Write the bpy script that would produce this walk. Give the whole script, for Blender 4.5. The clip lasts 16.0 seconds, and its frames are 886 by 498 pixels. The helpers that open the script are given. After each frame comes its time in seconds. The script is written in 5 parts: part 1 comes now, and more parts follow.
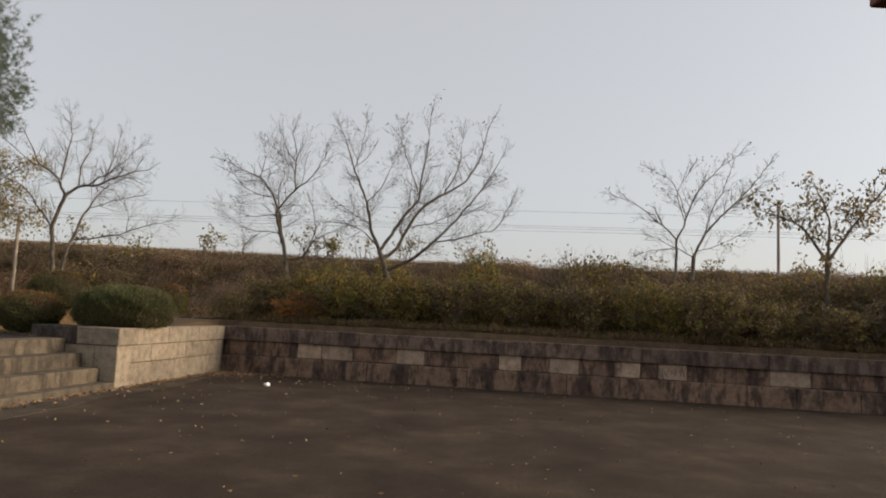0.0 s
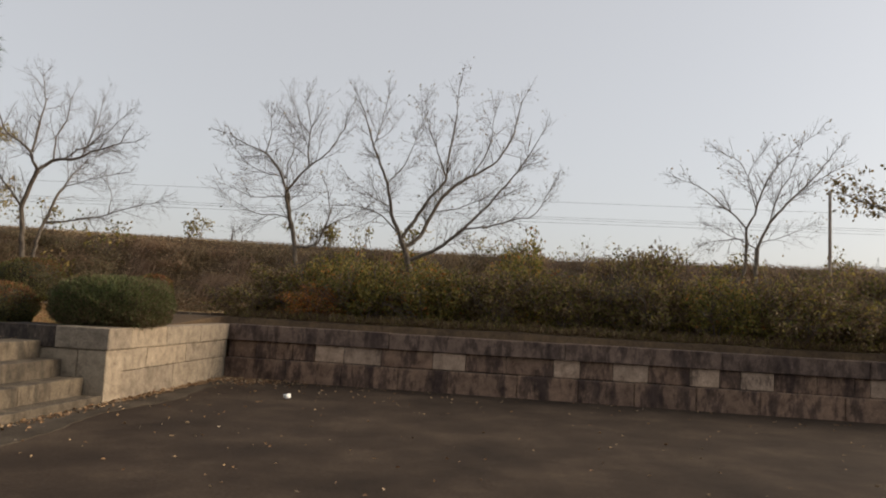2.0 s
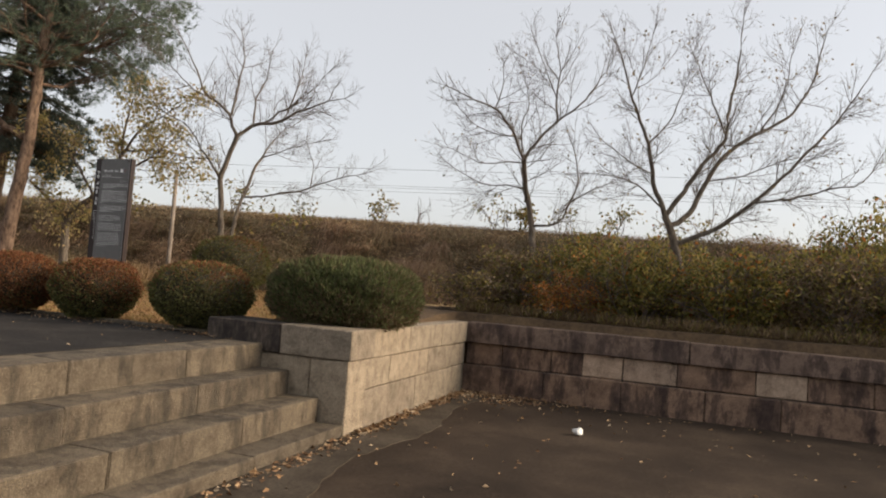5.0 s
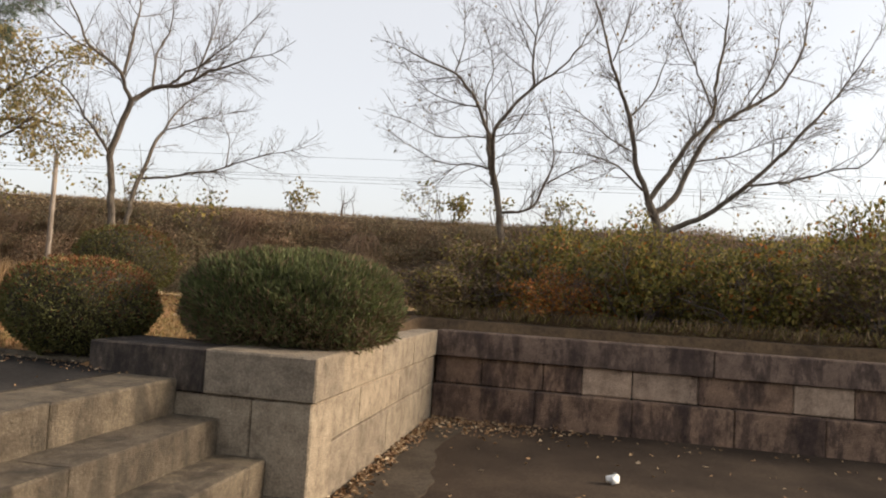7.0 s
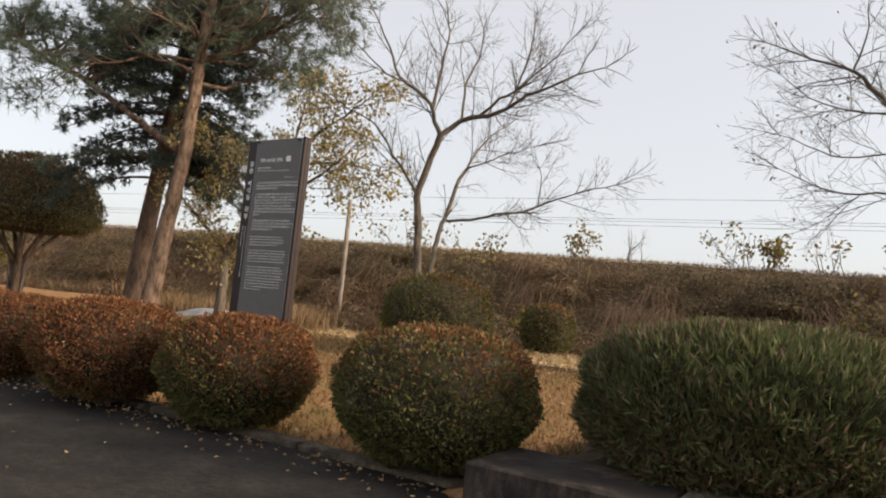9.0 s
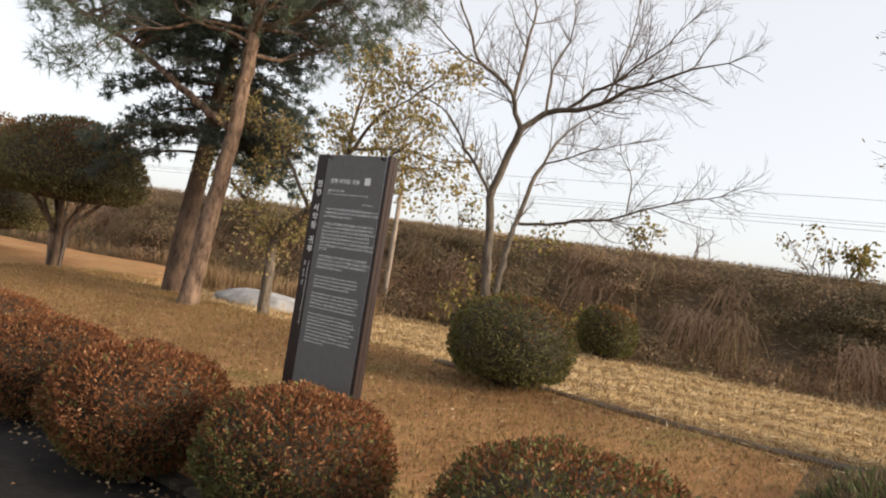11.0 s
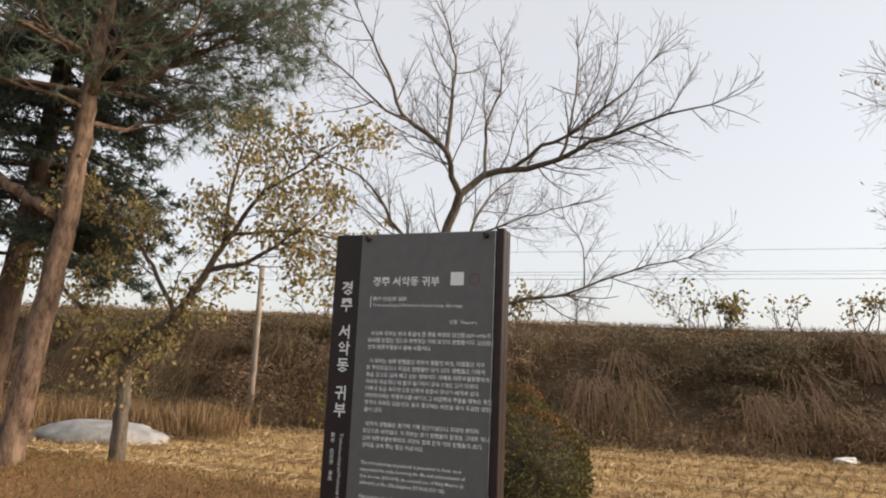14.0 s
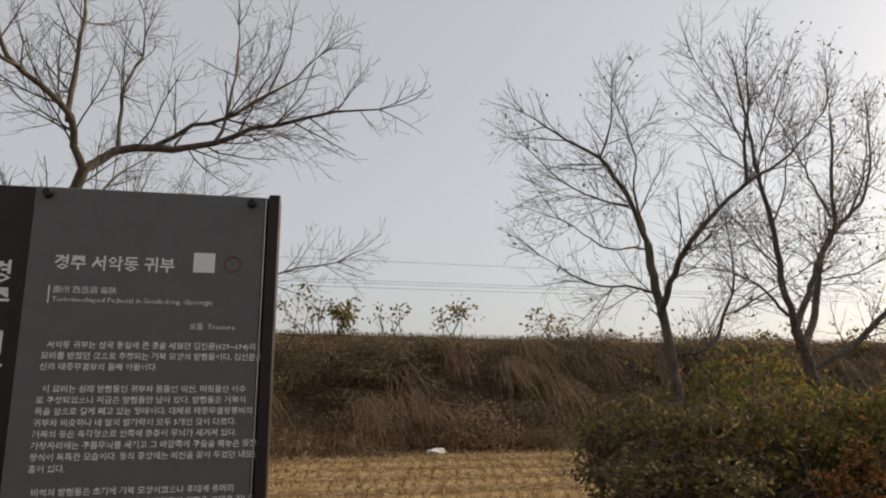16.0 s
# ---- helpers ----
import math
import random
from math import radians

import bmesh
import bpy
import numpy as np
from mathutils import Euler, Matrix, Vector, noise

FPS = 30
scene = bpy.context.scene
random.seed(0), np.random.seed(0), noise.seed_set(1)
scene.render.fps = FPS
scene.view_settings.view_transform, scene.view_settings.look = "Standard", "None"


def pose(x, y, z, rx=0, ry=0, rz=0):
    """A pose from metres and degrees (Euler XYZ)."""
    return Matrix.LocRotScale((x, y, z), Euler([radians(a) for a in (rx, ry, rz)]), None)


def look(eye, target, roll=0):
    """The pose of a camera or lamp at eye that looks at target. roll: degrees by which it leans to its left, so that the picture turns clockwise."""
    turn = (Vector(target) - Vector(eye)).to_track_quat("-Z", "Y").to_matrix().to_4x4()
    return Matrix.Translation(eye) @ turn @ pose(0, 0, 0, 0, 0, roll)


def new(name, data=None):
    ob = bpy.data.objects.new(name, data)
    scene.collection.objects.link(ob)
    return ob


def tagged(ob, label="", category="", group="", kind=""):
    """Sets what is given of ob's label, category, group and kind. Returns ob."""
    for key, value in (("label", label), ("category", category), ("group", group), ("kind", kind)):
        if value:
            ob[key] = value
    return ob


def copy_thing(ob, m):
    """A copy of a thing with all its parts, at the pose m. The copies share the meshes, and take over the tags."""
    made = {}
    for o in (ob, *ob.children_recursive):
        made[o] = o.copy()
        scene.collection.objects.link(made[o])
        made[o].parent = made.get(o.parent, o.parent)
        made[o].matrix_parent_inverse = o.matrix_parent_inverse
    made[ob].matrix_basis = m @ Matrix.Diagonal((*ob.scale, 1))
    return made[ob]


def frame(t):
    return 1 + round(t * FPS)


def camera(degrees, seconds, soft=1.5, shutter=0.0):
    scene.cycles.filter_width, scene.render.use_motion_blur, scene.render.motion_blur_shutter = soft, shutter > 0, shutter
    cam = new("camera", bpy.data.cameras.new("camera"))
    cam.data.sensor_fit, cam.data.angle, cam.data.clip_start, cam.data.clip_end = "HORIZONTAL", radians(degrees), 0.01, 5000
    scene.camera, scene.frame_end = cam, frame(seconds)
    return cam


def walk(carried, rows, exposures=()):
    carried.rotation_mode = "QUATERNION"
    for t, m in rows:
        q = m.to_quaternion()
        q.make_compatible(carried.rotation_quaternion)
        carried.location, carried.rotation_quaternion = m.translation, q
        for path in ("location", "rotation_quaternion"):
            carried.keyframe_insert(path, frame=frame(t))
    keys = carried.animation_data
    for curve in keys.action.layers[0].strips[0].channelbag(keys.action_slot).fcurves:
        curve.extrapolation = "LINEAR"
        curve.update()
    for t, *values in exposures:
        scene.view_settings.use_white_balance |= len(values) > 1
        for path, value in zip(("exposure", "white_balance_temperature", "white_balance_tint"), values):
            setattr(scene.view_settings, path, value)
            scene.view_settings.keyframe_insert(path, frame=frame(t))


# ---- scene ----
cam = camera(65.5, 16.0, soft=2.0)
PATH = [
    (0, (0.03, 0.046, 1.223), (0.037, 2.038, 1.406), 2.7),
    (0.5, (-0.224, 0.426, 1.209), (-0.195, 2.417, 1.39), 0.6),
    (1, (-0.488, 0.86, 1.211), (-0.493, 2.853, 1.384), 2.0),
    (1.5, (-0.708, 1.275, 1.218), (-0.715, 3.267, 1.395), 2.6),
    (2, (-0.988, 1.748, 1.236), (-0.906, 3.739, 1.402), 3.1),
    (2.5, (-1.205, 2.176, 1.232), (-1.055, 4.16, 1.43), 3.5),
    (3, (-1.5, 2.66, 1.241), (-1.318, 4.647, 1.386), 5.4),
    (3.5, (-1.772, 3.088, 1.22), (-1.673, 5.08, 1.374), 4.9),
    (4, (-2.141, 3.563, 1.193), (-2.265, 5.554, 1.333), 4.2),
    (4.2, (-2.281, 3.732, 1.207), (-2.571, 5.705, 1.351), 6.0),
    (6.3, (-3.171, 5.162, 1.187), (-3.482, 7.138, 1.216), 2.6),
    (6.5, (-3.252, 5.348, 1.207), (-3.438, 7.339, 1.254), 2.6),
    (7, (-3.489, 5.843, 1.209), (-3.558, 7.839, 1.319), 3.6),
    (7.5, (-3.759, 6.239, 1.216), (-4.02, 8.215, 1.389), 5.2),
    (8, (-4.055, 6.587, 1.199), (-4.535, 8.523, 1.35), 6.1),
    (8.5, (-4.427, 6.956, 1.222), (-5.155, 8.807, 1.422), 4.3),
    (10.8, (-5.297, 7.762, 1.737), (-6.101, 9.592, 1.817), 8.0),
    (11, (-5.381, 7.828, 1.739), (-6.238, 9.634, 1.812), 9.0),
    (11.5, (-5.487, 7.926, 1.848), (-6.366, 9.721, 1.915), 4.9),
    (12, (-5.774, 8.028, 1.853), (-6.695, 9.802, 1.931), 3.0),
    (12.5, (-6.007, 8.218, 1.847), (-6.953, 9.977, 1.943), 2.7),
    (13, (-6.225, 8.45, 1.87), (-7.078, 10.247, 2.087), 0.4),
    (13.5, (-6.484, 8.616, 1.879), (-6.946, 10.533, 2.211), 0.7),
    (14, (-6.729, 8.793, 1.877), (-7.135, 10.721, 2.218), 2.5),
    (14.5, (-6.881, 8.935, 1.893), (-7.222, 10.872, 2.257), 4.9),
    (15, (-7.029, 9.018, 1.903), (-6.625, 10.938, 2.289), 5.7),
    (15.5, (-7.064, 9.13, 1.906), (-6.415, 10.993, 2.238), 5.2),
    (16, (-7.065, 9.237, 1.898), (-6.368, 11.073, 2.281), 0.1),
]
EXPOSURES = [(0.0, 0.04), (4.2, 0.2), (6.3, 0.62), (8.5, 0.46), (10.8, 0.68), (13.0, 0.68), (14.3, 0.42), (15.0, 0.2), (16.0, -0.12)]
walk(cam, [(t, look(eye, target, roll)) for t, eye, target, roll in PATH], EXPOSURES)

# ---- sky and sun: low hazy sun beyond the wall's far end ----
SUN_AZ, SUN_EL = radians(84), radians(21)
world = bpy.data.worlds.new("hazy_sky")
scene.world = world
world.use_nodes = True
wn = world.node_tree.nodes
sky = wn.new("ShaderNodeTexSky")
sky.sky_type, sky.sun_disc = "NISHITA", False
sky.sun_elevation, sky.sun_rotation = SUN_EL, SUN_AZ
sky.air_density, sky.dust_density, sky.ozone_density = 1.0, 3.0, 1.5
soften = wn.new("ShaderNodeHueSaturation")
soften.inputs["Saturation"].default_value = 0.6
world.node_tree.links.new(sky.outputs[0], soften.inputs["Color"])
haze = wn.new("ShaderNodeMix")
haze.data_type = "RGBA"
haze.inputs[0].default_value = 0.5
haze.inputs[7].default_value = (6.25, 6.12, 6.08, 1)
world.node_tree.links.new(soften.outputs[0], haze.inputs[6])
world.node_tree.links.new(haze.outputs[2], wn["Background"].inputs["Color"])
wn["Background"].inputs["Strength"].default_value = 0.132
sun_data = bpy.data.lights.new("sun", "SUN")
sun_data.energy, sun_data.angle, sun_data.color = 4.2, radians(24), (1.0, 0.81, 0.60)
sun = new("sun", sun_data)
sun_dir = Vector((math.sin(SUN_AZ) * math.cos(SUN_EL), math.cos(SUN_AZ) * math.cos(SUN_EL), math.sin(SUN_EL)))
sun.matrix_world = look(sun_dir * 60, (0, 0, 0))

# ---- plan: u runs along the low stone wall, v away from it towards the embankment ----
OX, OY = -4.227, 9.392
E1, E2 = (0.986, -0.167), (0.167, 0.986)


def W(u, v, z=0.0):
    return Vector((OX + u * E1[0] + v * E2[0], OY + u * E1[1] + v * E2[1], z))


def to_uv(x, y):
    dx, dy = x - OX, y - OY
    return dx * E1[0] + dy * E1[1], dx * E2[0] + dy * E2[1]


TURNED = math.degrees(math.atan2(E1[1], E1[0]))


def smooth(a, b, x):
    t = min(1.0, max(0.0, (x - a) / (b - a)))
    return t * t * (3 - 2 * t)


def field_edge(u):
    left = 3.45 + 0.1 * min(10.0, max(0.0, -u - 1.5)) + 0.85 * min(6.0, max(0.0, -u - 10.5))
    return left + (6.2 - left) * smooth(-1.0, 1.5, u)


def bank_base(x):
    return 21.7 - 1.2 * smooth(-6, -22, x) - 2.5 * smooth(3, 12, x)


BANK_TOP = 2.95


def terrain(x, y):
    u, v = to_uv(x, y)
    base = bank_base(x)
    if y > base - 0.6:
        k = smooth(base - 0.6, base + 2.6, y)
        rough = 0.45 * noise.noise((x * 0.6, y * 0.6, 3.0)) * k * (1 - smooth(base + 1.4, base + 2.4, y))
        z = 0.68 + (BANK_TOP - 0.68) * k + rough
        return z - (BANK_TOP - 0.3) * smooth(base + 9, base + 14, y)
    if v < 3.18 and u > -0.16:
        return -0.06
    if v < 0.12 and u > -1.0:
        return -0.06
    lawn = 0.62 + 0.28 * smooth(0.3, 3.6, v)
    if u > -1.6:
        lawn = max(lawn, 0.62 + 0.13 * smooth(-1.6, -1.1, u) + 0.15 * smooth(0.5, 3.4, v)) if v > 0.1 else lawn
    lawn += 0.02 * noise.noise((x * 1.1, y * 1.1, 0))
    edge = field_edge(u)
    return lawn + (0.68 + 0.015 * noise.noise((x * 3, y * 3, 5)) - lawn) * smooth(edge, edge + 0.22, v)


# ---- materials ----
def node_material(name, roughness=0.8, metallic=0.0, specular=0.3):
    m = bpy.data.materials.new(name)
    m.use_nodes = True
    bsdf = m.node_tree.nodes["Principled BSDF"]
    bsdf.inputs["Roughness"].default_value = roughness
    bsdf.inputs["Metallic"].default_value = metallic
    bsdf.inputs["Specular IOR Level"].default_value = specular
    return m, m.node_tree, bsdf


def ramp(tree, source, stops):
    r = tree.nodes.new("ShaderNodeValToRGB")
    while len(r.color_ramp.elements) < len(stops):
        r.color_ramp.elements.new(0.5)
    for e, (p, c) in zip(r.color_ramp.elements, stops):
        e.position, e.color = p, (*c, 1)
    tree.links.new(source, r.inputs[0])
    return r.outputs[0]


def noise_tex(tree, coords, scale, detail=6, rough=0.6, stretch=None):
    n = tree.nodes.new("ShaderNodeTexNoise")
    n.inputs["Scale"].default_value, n.inputs["Detail"].default_value, n.inputs["Roughness"].default_value = scale, detail, rough
    if stretch:
        mp = tree.nodes.new("ShaderNodeMapping")
        mp.inputs["Scale"].default_value = stretch
        tree.links.new(coords, mp.inputs["Vector"])
        coords = mp.outputs[0]
    tree.links.new(coords, n.inputs["Vector"])
    return n.outputs["Fac"]


def mixed(tree, a, b, fac, kind="MIX"):
    mx = tree.nodes.new("ShaderNodeMix")
    mx.data_type, mx.blend_type = "RGBA", kind
    for s, i in ((fac, 0), (a, 6), (b, 7)):
        if isinstance(s, (int, float)):
            mx.inputs[i].default_value = s
        elif isinstance(s, tuple):
            mx.inputs[i].default_value = (*s, 1)
        else:
            tree.links.new(s, mx.inputs[i])
    return mx.outputs[2]


def bumped(tree, bsdf, source, strength, distance=0.01):
    b = tree.nodes.new("ShaderNodeBump")
    b.inputs["Strength"].default_value, b.inputs["Distance"].default_value = strength, distance
    tree.links.new(source, b.inputs["Height"])
    tree.links.new(b.outputs[0], bsdf.inputs["Normal"])


def spot_of(tree, kind="Position"):
    return tree.nodes.new("ShaderNodeNewGeometry").outputs[kind]


def stone_material(name, light, mid, stain, stained, warm=0.0):
    """Weathered granite: speckle, soot-dark run-off streaks, each stone a little different."""
    m, tree, bsdf = node_material(name, 0.85)
    where = spot_of(tree)
    speck = ramp(tree, noise_tex(tree, where, 95, 3, 0.8), [(0.32, tuple(c * 0.55 for c in light)), (0.5, mid), (0.66, light)])
    info = tree.nodes.new("ShaderNodeObjectInfo")
    tone = ramp(tree, info.outputs["Random"], [(0.0, (0.78, 0.75, 0.72)), (0.5, (0.92, 0.89, 0.84)), (1.0, (1.06, 1.01, 0.94))])
    col = mixed(tree, speck, tone, 1.0, "MULTIPLY")
    streaks = noise_tex(tree, where, 2.0, 9, 0.7, (2.2, 2.2, 0.75))
    low = ramp(tree, streaks, [(0.60 - stained, (0, 0, 0)), (0.64 - stained, (0.55, 0.55, 0.55)), (0.73 - stained, (1, 1, 1))])
    col = mixed(tree, col, stain, low)
    blotch = ramp(tree, noise_tex(tree, where, 7, 9, 0.78), [(0.36, (0.42, 0.39, 0.37)), (0.5, (0.85, 0.83, 0.80)), (0.64, (1.16, 1.14, 1.10))])
    col = mixed(tree, col, blotch, 0.8, "MULTIPLY")
    tree.links.new(col, bsdf.inputs["Base Color"])
    bumped(tree, bsdf, noise_tex(tree, where, 38, 8, 0.78), 1.0, 0.018)
    return m


def ground_material(name, stops, scale, fine, bump=0.5, rough=0.95):
    m, tree, bsdf = node_material(name, rough, specular=0.15)
    where = spot_of(tree)
    big = ramp(tree, noise_tex(tree, where, scale, 6, 0.65), stops)
    small = ramp(tree, noise_tex(tree, where, fine, 5, 0.7), [(0.3, (0.55, 0.52, 0.5)), (0.55, (0.95, 0.95, 0.95)), (0.75, (1.3, 1.25, 1.15))])
    tree.links.new(mixed(tree, big, small, 0.9, "MULTIPLY"), bsdf.inputs["Base Color"])
    bumped(tree, bsdf, noise_tex(tree, where, fine, 6, 0.7), bump, 0.02)
    return m


def leaf_material(name, stops, rough=0.65, through_light=0.25):
    m, tree, bsdf = node_material(name, rough, specular=0.25)
    col = ramp(tree, spot_of(tree, "Random Per Island"), stops)
    tree.links.new(col, bsdf.inputs["Base Color"])
    if through_light:
        tr = tree.nodes.new("ShaderNodeBsdfTranslucent")
        tree.links.new(col, tr.inputs["Color"])
        mx = tree.nodes.new("ShaderNodeMixShader")
        mx.inputs[0].default_value = through_light
        tree.links.new(bsdf.outputs[0], mx.inputs[1])
        tree.links.new(tr.outputs[0], mx.inputs[2])
        tree.links.new(mx.outputs[0], tree.nodes["Material Output"].inputs["Surface"])
    return m


def bark_material(name, dark, light, scale=14):
    m, tree, bsdf = node_material(name, 0.9, specular=0.15)
    where = spot_of(tree)
    plates = noise_tex(tree, where, scale, 6, 0.7, (1, 1, 0.35))
    tree.links.new(ramp(tree, plates, [(0.35, dark), (0.65, light)]), bsdf.inputs["Base Color"])
    bumped(tree, bsdf, plates, 1.0, 0.04)
    return m


def plain_material(name, color, rough, metallic=0.0, vary=0.12, scale=30):
    m, tree, bsdf = node_material(name, rough, metallic)
    where = spot_of(tree)
    lo, hi = tuple(c * (1 - vary) for c in color), tuple(c * (1 + vary) for c in color)
    tree.links.new(ramp(tree, noise_tex(tree, where, scale, 5), [(0.35, lo), (0.65, hi)]), bsdf.inputs["Base Color"])
    return m


M_WALL = stone_material("weathered_wall_granite", (0.38, 0.262, 0.195), (0.28, 0.19, 0.142), (0.075, 0.050, 0.042), 0.115)
M_PALE = stone_material("pale_wall_granite", (0.60, 0.47, 0.375), (0.50, 0.385, 0.305), (0.10, 0.07, 0.058), 0.03)
M_CAP = stone_material("sooty_coping_granite", (0.30, 0.22, 0.18), (0.21, 0.155, 0.13), (0.075, 0.052, 0.045), 0.12)
M_SOOT = stone_material("blackened_granite", (0.26, 0.21, 0.175), (0.18, 0.145, 0.12), (0.045, 0.036, 0.032), 0.22)
M_CHEEK = stone_material("pale_cheek_granite", (0.46, 0.398, 0.318), (0.34, 0.293, 0.235), (0.11, 0.088, 0.07), -0.03)
M_STEP = stone_material("step_granite", (0.225, 0.19, 0.148), (0.142, 0.12, 0.092), (0.065, 0.054, 0.041), 0.09)
M_MORTAR = plain_material("dark_joint", (0.05, 0.045, 0.04), 0.95)
M_PLAZA = ground_material("plaza_concrete", [(0.3, (0.024, 0.0165, 0.0115)), (0.5, (0.044, 0.031, 0.0215)), (0.7, (0.076, 0.055, 0.038))], 1.1, 38, 0.25)
M_ASPHALT = ground_material("upper_asphalt", [(0.32, (0.017, 0.0155, 0.0145)), (0.5, (0.030, 0.027, 0.025)), (0.62, (0.050, 0.044, 0.039))], 1.5, 34, 0.7)
M_LAWN = ground_material("winter_lawn", [(0.22, (0.18, 0.090, 0.046)), (0.42, (0.29, 0.155, 0.070)), (0.55, (0.37, 0.21, 0.095)), (0.66, (0.23, 0.175, 0.066)), (0.8, (0.33, 0.165, 0.078))], 0.9, 26, 0.8)
def field_material():
    """Straw-strewn soil in shallow drill rows that run along the field."""
    m, tree, bsdf = node_material("straw_field", 0.95, specular=0.1)
    where = spot_of(tree)
    mp = tree.nodes.new("ShaderNodeMapping")
    mp.vector_type = "TEXTURE"
    mp.inputs["Rotation"].default_value = (0, 0, -0.168)
    tree.links.new(where, mp.inputs["Vector"])
    rows = tree.nodes.new("ShaderNodeTexWave")
    rows.bands_direction = "Y"
    rows.inputs["Scale"].default_value, rows.inputs["Distortion"].default_value = 0.314 / 1.08, 1.2
    rows.inputs["Detail"].default_value, rows.inputs["Detail Scale"].default_value = 4, 3.0
    tree.links.new(mp.outputs[0], rows.inputs["Vector"])
    band = ramp(tree, rows.outputs["Fac"], [(0.2, (0.20, 0.125, 0.060)), (0.5, (0.30, 0.20, 0.095)), (0.85, (0.46, 0.335, 0.175))])
    big = ramp(tree, noise_tex(tree, where, 1.3, 6, 0.65), [(0.3, (0.75, 0.7, 0.66)), (0.7, (1.15, 1.12, 1.05))])
    fine = ramp(tree, noise_tex(tree, where, 30, 6, 0.75), [(0.3, (0.6, 0.57, 0.52)), (0.7, (1.25, 1.22, 1.15))])
    col = mixed(tree, mixed(tree, band, big, 0.9, "MULTIPLY"), fine, 0.9, "MULTIPLY")
    tree.links.new(col, bsdf.inputs["Base Color"])
    bumped(tree, bsdf, noise_tex(tree, where, 30, 6, 0.7), 0.9, 0.02)
    return m


M_FIELD = field_material()
M_BANK = ground_material("bank_soil", [(0.3, (0.06, 0.043, 0.029)), (0.5, (0.10, 0.070, 0.044)), (0.7, (0.15, 0.103, 0.062))], 0.8, 9, 0.9)
M_ROADTOP = plain_material("road_edge", (0.22, 0.19, 0.17), 0.9)
M_FAR = ground_material("far_fields", [(0.3, (0.12, 0.10, 0.07)), (0.7, (0.2, 0.17, 0.11))], 0.05, 0.6, 0.2)
M_SOIL = ground_material("shrub_soil", [(0.3, (0.06, 0.042, 0.028)), (0.7, (0.14, 0.095, 0.055))], 3, 25, 0.8)
M_BARK = bark_material("grey_bark", (0.085, 0.070, 0.055), (0.20, 0.165, 0.13), 20)
M_TWIG = plain_material("twig_bark", (0.125, 0.10, 0.085), 0.9)
M_PINEBARK = bark_material("red_pine_bark", (0.06, 0.040, 0.030), (0.31, 0.215, 0.155), 13)
M_TOPIARY = leaf_material("topiary_leaf", [(0.0, (0.085, 0.077, 0.036)), (0.5, (0.15, 0.132, 0.058)), (1.0, (0.22, 0.19, 0.085))])
M_VINE = leaf_material("dry_vine", [(0.0, (0.18, 0.11, 0.068)), (0.6, (0.25, 0.16, 0.098)), (1.0, (0.32, 0.215, 0.13))])
M_DARKBARK = bark_material("fir_bark", (0.05, 0.036, 0.028), (0.16, 0.11, 0.08), 12)
M_AZGREEN = leaf_material("azalea_green", [(0.0, (0.060, 0.062, 0.022)), (0.5, (0.108, 0.108, 0.034)), (0.95, (0.17, 0.155, 0.050)), (1.0, (0.22, 0.20, 0.11))])
M_AZRED = leaf_material("azalea_rust", [(0.0, (0.105, 0.040, 0.018)), (0.5, (0.185, 0.072, 0.029)), (0.95, (0.26, 0.12, 0.052)), (1.0, (0.38, 0.24, 0.13))])
M_JUNIPER = leaf_material("juniper_green", [(0.0, (0.050, 0.062, 0.026)), (0.6, (0.105, 0.125, 0.045)), (1.0, (0.19, 0.19, 0.08))])
M_CORE = plain_material("bush_inner_dark", (0.048, 0.040, 0.027), 0.95, vary=0.5)
M_SHRUB = leaf_material("shrub_leaf_green", [(0.0, (0.075, 0.078, 0.024)), (0.5, (0.17, 0.158, 0.042)), (0.8, (0.29, 0.23, 0.062)), (1.0, (0.35, 0.26, 0.08))], through_light=0.38)
M_SHRUBRED = leaf_material("shrub_leaf_orange", [(0.0, (0.16, 0.055, 0.016)), (0.6, (0.38, 0.135, 0.03)), (1.0, (0.50, 0.22, 0.05))])
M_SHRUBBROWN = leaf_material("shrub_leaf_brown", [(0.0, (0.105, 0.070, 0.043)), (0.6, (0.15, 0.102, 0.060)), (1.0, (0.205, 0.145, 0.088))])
M_BRAMBLE = leaf_material("bramble_leaf", [(0.0, (0.080, 0.068, 0.038)), (0.6, (0.13, 0.104, 0.056)), (1.0, (0.18, 0.14, 0.075))])
M_DRY = leaf_material("dry_grass", [(0.0, (0.10, 0.065, 0.032)), (0.6, (0.24, 0.16, 0.08)), (1.0, (0.42, 0.31, 0.17))])
M_STRAW = leaf_material("cut_straw", [(0.0, (0.25, 0.17, 0.085)), (0.5, (0.48, 0.36, 0.20)), (1.0, (0.66, 0.54, 0.34))])
M_GRASS = leaf_material("lawn_blades", [(0.0, (0.13, 0.075, 0.036)), (0.5, (0.28, 0.17, 0.075)), (0.85, (0.21, 0.17, 0.06)), (1.0, (0.42, 0.30, 0.16))])
M_NEEDLE = leaf_material("pine_needles", [(0.0, (0.080, 0.108, 0.080)), (0.6, (0.125, 0.16, 0.112)), (1.0, (0.18, 0.205, 0.13))], through_light=0.4)
M_FIR = leaf_material("fir_needles", [(0.0, (0.050, 0.068, 0.060)), (0.6, (0.08, 0.102, 0.085)), (1.0, (0.115, 0.135, 0.10))], through_light=0.35)
